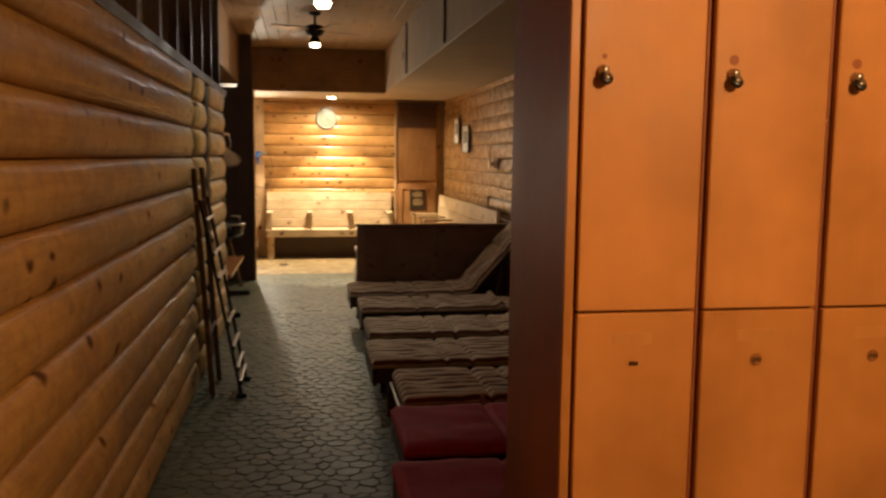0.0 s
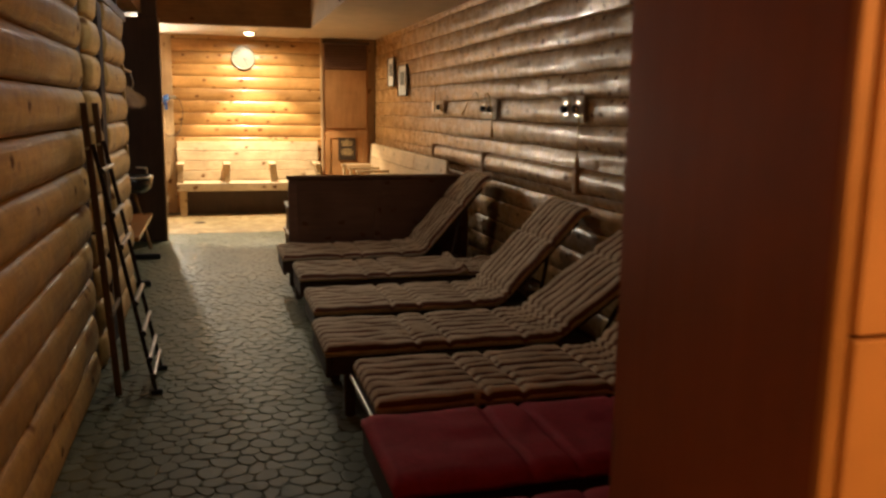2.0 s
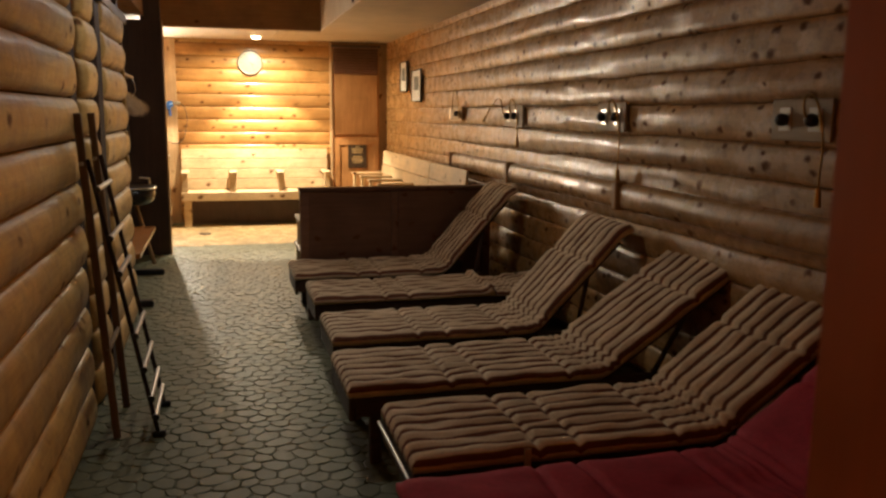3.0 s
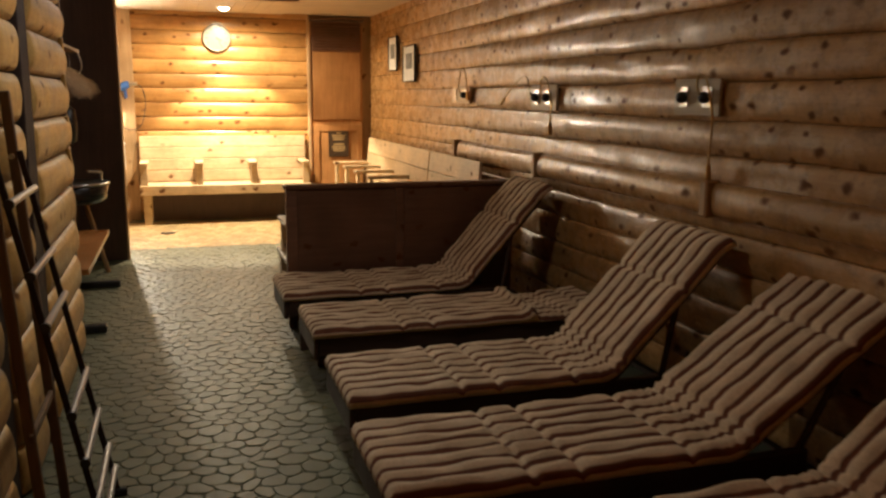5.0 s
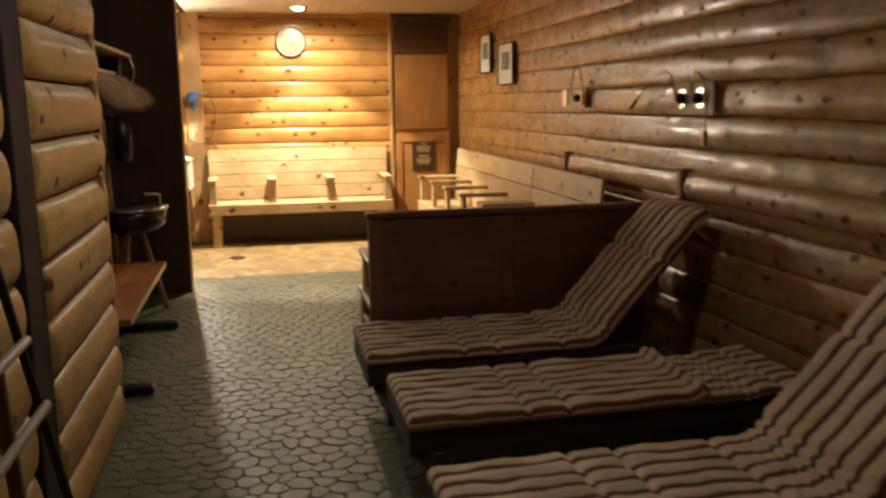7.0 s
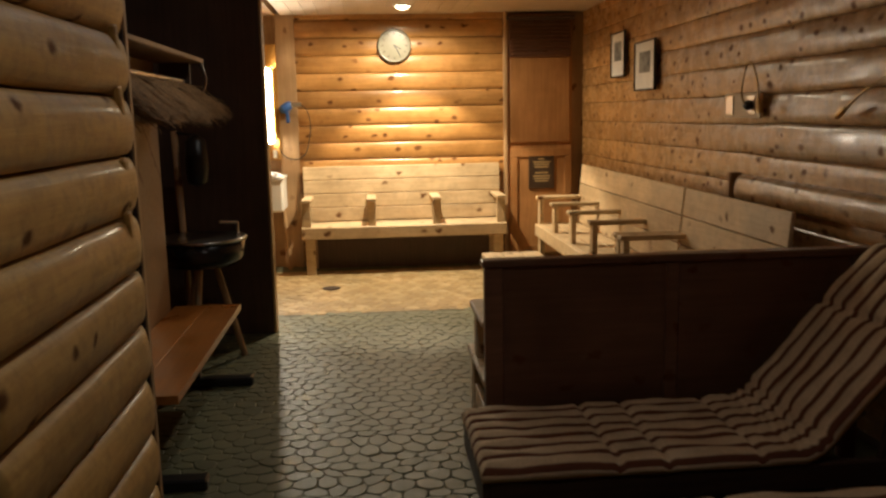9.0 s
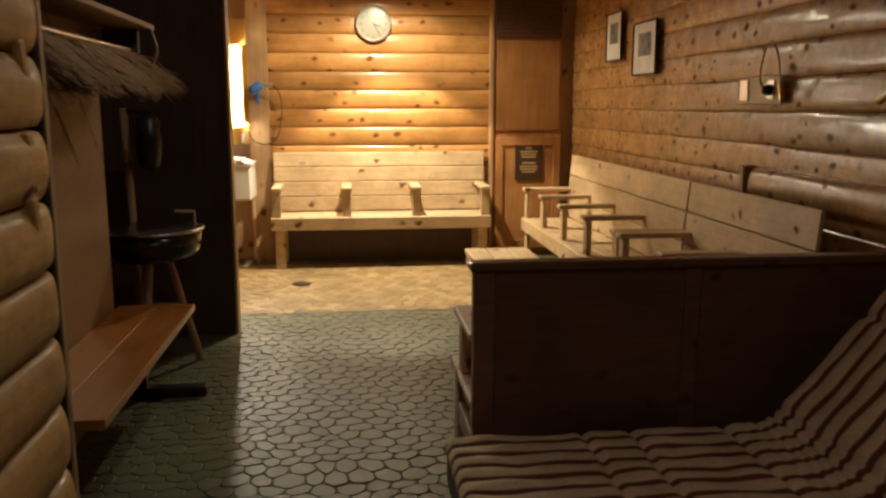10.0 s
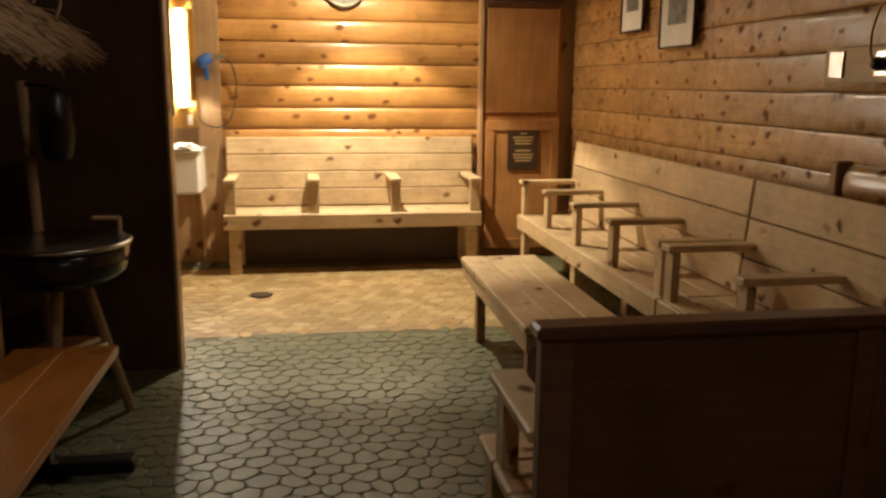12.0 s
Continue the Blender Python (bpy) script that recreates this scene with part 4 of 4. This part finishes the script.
# ---- folding rack at the log wall ----
M_RACK = wood("rack_wood", (0.24, 0.15, 0.085), (0.13, 0.078, 0.045), "z", 0.5)
M_TUBE_GREY = plain("grey_tube", (0.42, 0.38, 0.33), 0.35, 0.2, 30, 0.2, 0)
rack = thing("drying_rack", "folding brown wooden rack with a ladder of grey tubes", "drying rack", pose(0, 0, 0))


def front_line(z):
    return -0.862 - 0.186 * z


for y in (2.765, 3.185):
    part("front_leg", beam((front_line(0.004), y, 0.004), (front_line(1.30), y, 1.30), 0.012, 0.020, 0.003), M_POST, rack, "thin dark leg")
    part("rear_leg", beam((-1.05, y + 0.024, 0.003), (-1.14, y + 0.024, 1.50), 0.020, 0.034, 0.004), M_RACK, rack)
    part("foot", box(front_line(0) - 0.03, front_line(0) + 0.03, y - 0.014, y + 0.014, 0.0, 0.03, 0.006), M_BLACK, rack, "black rubber foot")
    part("hinge_bolt", rod((-1.13, y - 0.01, 1.28), (-1.13, y + 0.05, 1.28), 0.009), M_STEEL, rack)
for z in (0.11, 0.20, 0.34, 0.50, 0.79, 0.95, 1.17):
    r = part("rung", rod((front_line(z) + 0.012, 2.74, z), (front_line(z) + 0.012, 3.20, z), 0.012, 12), M_TUBE_GREY, rack, "pale grey tube")
    part("end_cap", rod((front_line(z) + 0.012, 2.722, z), (front_line(z) + 0.012, 2.74, z), 0.016, 12), M_BLACK, r, "black end cap")
part("stretcher", beam((-1.07, 2.77, 0.42), (-1.07, 3.20, 0.42), 0.016, 0.03, 0.003), M_RACK, rack)

# ---- alcove ----
ab = thing("alcove_bench", "orange varnished plank bench in the alcove", "bench", pose(0, 0, 0))
for k in range(2):
    part("plank", box(-1.526 + k * 0.187, -1.3405 + k * 0.187, 5.45, 7.05, 0.395, 0.43, 0.0008), M_BENCH_O, ab)
for y in (5.55, 6.88):
    part("foot", box(-1.50, -1.08, y - 0.04, y + 0.04, 0.0, 0.05, 0.008), M_BLACK, ab, "black metal foot")
    part("upright", box(-1.45, -1.37, y - 0.03, y + 0.03, 0.05, 0.394, 0.004), M_BLACK, ab, "black metal upright")


shelf = thing("wall_shelf", "wooden hat shelf with a steel rod in the alcove", "shelf", pose(0, 0, 0))
part("plank", box(-1.53, -1.29, 5.32, 7.12, 1.80, 1.826, 0.005), M_FASCIA, shelf)
part("rod", rod((-1.40, 5.32, 1.70), (-1.40, 7.10, 1.70), 0.014), M_STEEL, shelf, "steel hanging rod")
for y in (5.36, 7.08):
    part("bracket", box(-1.53, -1.36, y - 0.012, y + 0.012, 1.685, 1.799, 0.003), M_DARK, shelf)
part("hook", cord([(-1.30, 7.09, 1.80), (-1.28, 7.1, 1.70), (-1.30, 7.1, 1.64)], 0.006), M_STEEL, shelf, "bent steel hook")


def strands(count, seed):
    """Dry stalks draped over the rod, each a thin three-sided blade."""
    rng = random.Random(seed)
    verts, faces = [], []
    for k in range(count):
        y = rng.uniform(5.45, 7.12)
        a = Vector((rng.uniform(-1.51, -1.41), y, rng.uniform(1.60, 1.70)))
        b = Vector((rng.uniform(-1.36, -1.16), y + rng.uniform(-0.05, 0.22), rng.gauss(1.51, 0.02) - 0.02 * math.sin(y * 9)))
        mid = (a + b) / 2 + Vector((0, 0, rng.uniform(0.02, 0.06)))
        w = rng.uniform(0.003, 0.007)
        base = len(verts)
        for p, f in ((a, 1.0), (mid, 1.0), (b, 0.4)):
            for d in ((0, -w * f, 0), (0, w * f, 0), (0, 0, w * f)):
                verts.append(tuple(p + Vector(d)))
        for q in (0, 3):
            for e in range(3):
                n = (e + 1) % 3
                faces.append((base + q + e, base + q + n, base + q + 3 + n, base + q + 3 + e))
        faces += [(base, base + 2, base + 1), (base + 6, base + 7, base + 8)]
    me = bpy.data.meshes.new("straw")
    me.from_pydata(verts, [], faces)
    me.materials.append(M_STRAW)
    return me


tagged(new("straw_bundle", strands(2300, 4)), "dry straw bundle draped over the shelf rod", "straw bundle", kind="stuff")
structure("wall_alcove_panel", box(-1.56, -1.531, 5.275, 6.97, 0.0, 1.90, 0.004), M_FASCIA, "brown board panel at the back of the alcove")
M_BOWL = plain("black_enamel", (0.02, 0.018, 0.018), 0.2, 0.0, 12, 0.3, 0.1)
stand = thing("foot_basin", "black enamel basin with a bright rim on a wooden tripod", "basin", pose(-1.42, 7.40, 0))
part("bowl", lathe([(0.05, 0.60), (0.20, 0.61), (0.245, 0.66), (0.256, 0.758), (0.232, 0.76), (0.21, 0.68), (0.05, 0.645)], 36), M_BOWL, stand, "black enamel bowl", True)
part("rim", lathe([(0.246, 0.759), (0.265, 0.762), (0.27, 0.774), (0.258, 0.782), (0.236, 0.772)], 36), M_STEEL, stand, "bright steel rim", True)
for k in range(3):
    a = radians(20 + 120 * k)
    part("leg", rod((0.07 * math.cos(a), 0.07 * math.sin(a), 0.605), (0.22 * math.cos(a), 0.22 * math.sin(a), 0.0), 0.02, 10), M_TRIM, stand, "pale wooden leg")
part("stretcher_ring", lathe([(0.13, 0.30), (0.145, 0.305), (0.145, 0.325), (0.13, 0.33)], 24), M_TRIM, stand)
part("tap", join(rod((0.19, 0.15, 0.77), (0.19, 0.15, 0.85), 0.012), rod((0.19, 0.15, 0.845), (0.10, 0.06, 0.86), 0.010)), M_STEEL, stand, "small steel tap")
stick = thing("wall_stick", "pale wooden pole with a black bag hanging from it", "pole", pose(-1.56, 7.62, 0))
part("pole", rod((0, 0, 0.0), (-0.04, 0.02, 1.42), 0.022, 12), M_TRIM, stick, smooth=True)
part("bag", lathe([(0.02, 1.08), (0.06, 1.10), (0.075, 1.2), (0.065, 1.36), (0.02, 1.40)], 18), M_BLACK, stick, "black bag", True).matrix_basis = pose(0.10, -0.03, 0)
part("strap", rod((-0.02, 0, 1.41), (0.10, -0.03, 1.395), 0.008), M_BLACK, stick)


# ---- floor stones ----
def stone_mesh(cells, z0=-0.012, rise=0.012):
    """Flat rounded stones; each cell is a centre and a ring of corner points round it."""
    verts, faces = [], []
    rng = random.Random(5)
    for (cx, cy), ring in cells:
        top = z0 + rise + rng.uniform(-0.0015, 0.0012)
        tilt = (rng.uniform(-0.025, 0.025), rng.uniform(-0.025, 0.025))
        n, base = len(ring), len(verts)
        for f, z in ((1.0, z0), (0.99, top - 0.002), (0.90, top)):
            for x, y in ring:
                px, py = cx + (x - cx) * f, cy + (y - cy) * f
                verts.append((px, py, z if f == 1.0 else z + tilt[0] * (px - cx) + tilt[1] * (py - cy)))
        for k in range(n):
            q = (k + 1) % n
            for r in (0, n):
                faces.append((base + r + k, base + r + q, base + r + n + q, base + r + n + k))
        faces.append(tuple(base + 2 * n + k for k in range(n)))
    me = bpy.data.meshes.new("stone")
    me.from_pydata(verts, [], faces)
    me.polygons.foreach_set("use_smooth", [len(p.vertices) == 4 for p in me.polygons])
    return me


def stone_cells(x0, x1, y0, y1, size, seed, keep, gap=0.984, jitter=0.54):
    rng = random.Random(seed)
    dy = size * 0.86
    nx, ny = int((x1 - x0) / size) + 2, int((y1 - y0) / dy) + 2
    c = {(i, j): (x0 + (i + 0.5 * (j % 2)) * size + rng.uniform(-jitter, jitter) * size, y0 + j * dy + rng.uniform(-jitter, jitter) * dy) for i in range(-1, nx + 1) for j in range(-1, ny + 1)}
    out = []
    for (i, j), p in c.items():
        o = j % 2
        around = [c.get(k) for k in ((i + 1, j), (i + o, j + 1), (i - 1 + o, j + 1), (i - 1, j), (i - 1 + o, j - 1), (i + o, j - 1))]
        if None in around or not keep(*p):
            continue
        corner = [tuple((p[d] + around[k][d] + around[(k + 1) % 6][d]) / 3 for d in (0, 1)) for k in range(6)]
        ring = []
        for k in range(6):
            a, b, e = corner[k - 1], corner[k], corner[(k + 1) % 6]
            for f, g in ((0.19, a), (0.19, e)):
                ring.append(tuple(b[d] + (g[d] - b[d]) * f for d in (0, 1)))
        cx, cy = sum(q[0] for q in ring) / 12, sum(q[1] for q in ring) / 12
        out.append(((cx, cy), [(cx + (x - cx) * gap, cy + (y - cy) * gap) for x, y in ring]))
    return out


def grey_area(x, y):
    if y > 10.38:
        return -1.3 < x < 1.7
    if y < -3.2 or (y > 8.49 and x < 1.24):
        return False
    return -1.95 < x < 1.7 if y > 5.25 else -1.2 < x < 1.2


def stone_field(cells, mat, near, label):
    singles = [c for c in cells if near(*c[0])][:300]
    picked = set(id(c) for c in singles)
    rest = stone_mesh([c for c in cells if id(c) not in picked])
    rest.materials.append(mat)
    ob = new("stones", rest)
    ob.parent = floor
    tagged(ob, label, kind="stuff")
    for c in singles:
        me = stone_mesh([c])
        me.materials.append(mat)
        s = new("stone", me)
        s.parent = floor


stone_field(stone_cells(-2.0, 1.75, -3.3, 10.62, 0.096, 3, grey_area), M_GREY, lambda x, y: -0.98 < x < 0.1 and 6.0 < y < 7.3, "flat grey-green floor stones")
stone_field(stone_cells(-2.2, 1.78, 8.45, 10.65, 0.105, 8, lambda x, y: 8.55 < y < 10.30 and -2.17 < x < 1.17, 0.97, 0.5), M_TAN, lambda x, y: 8.53 < y < 9.6 and -0.95 < x < 0.6, "flat tan floor stones")
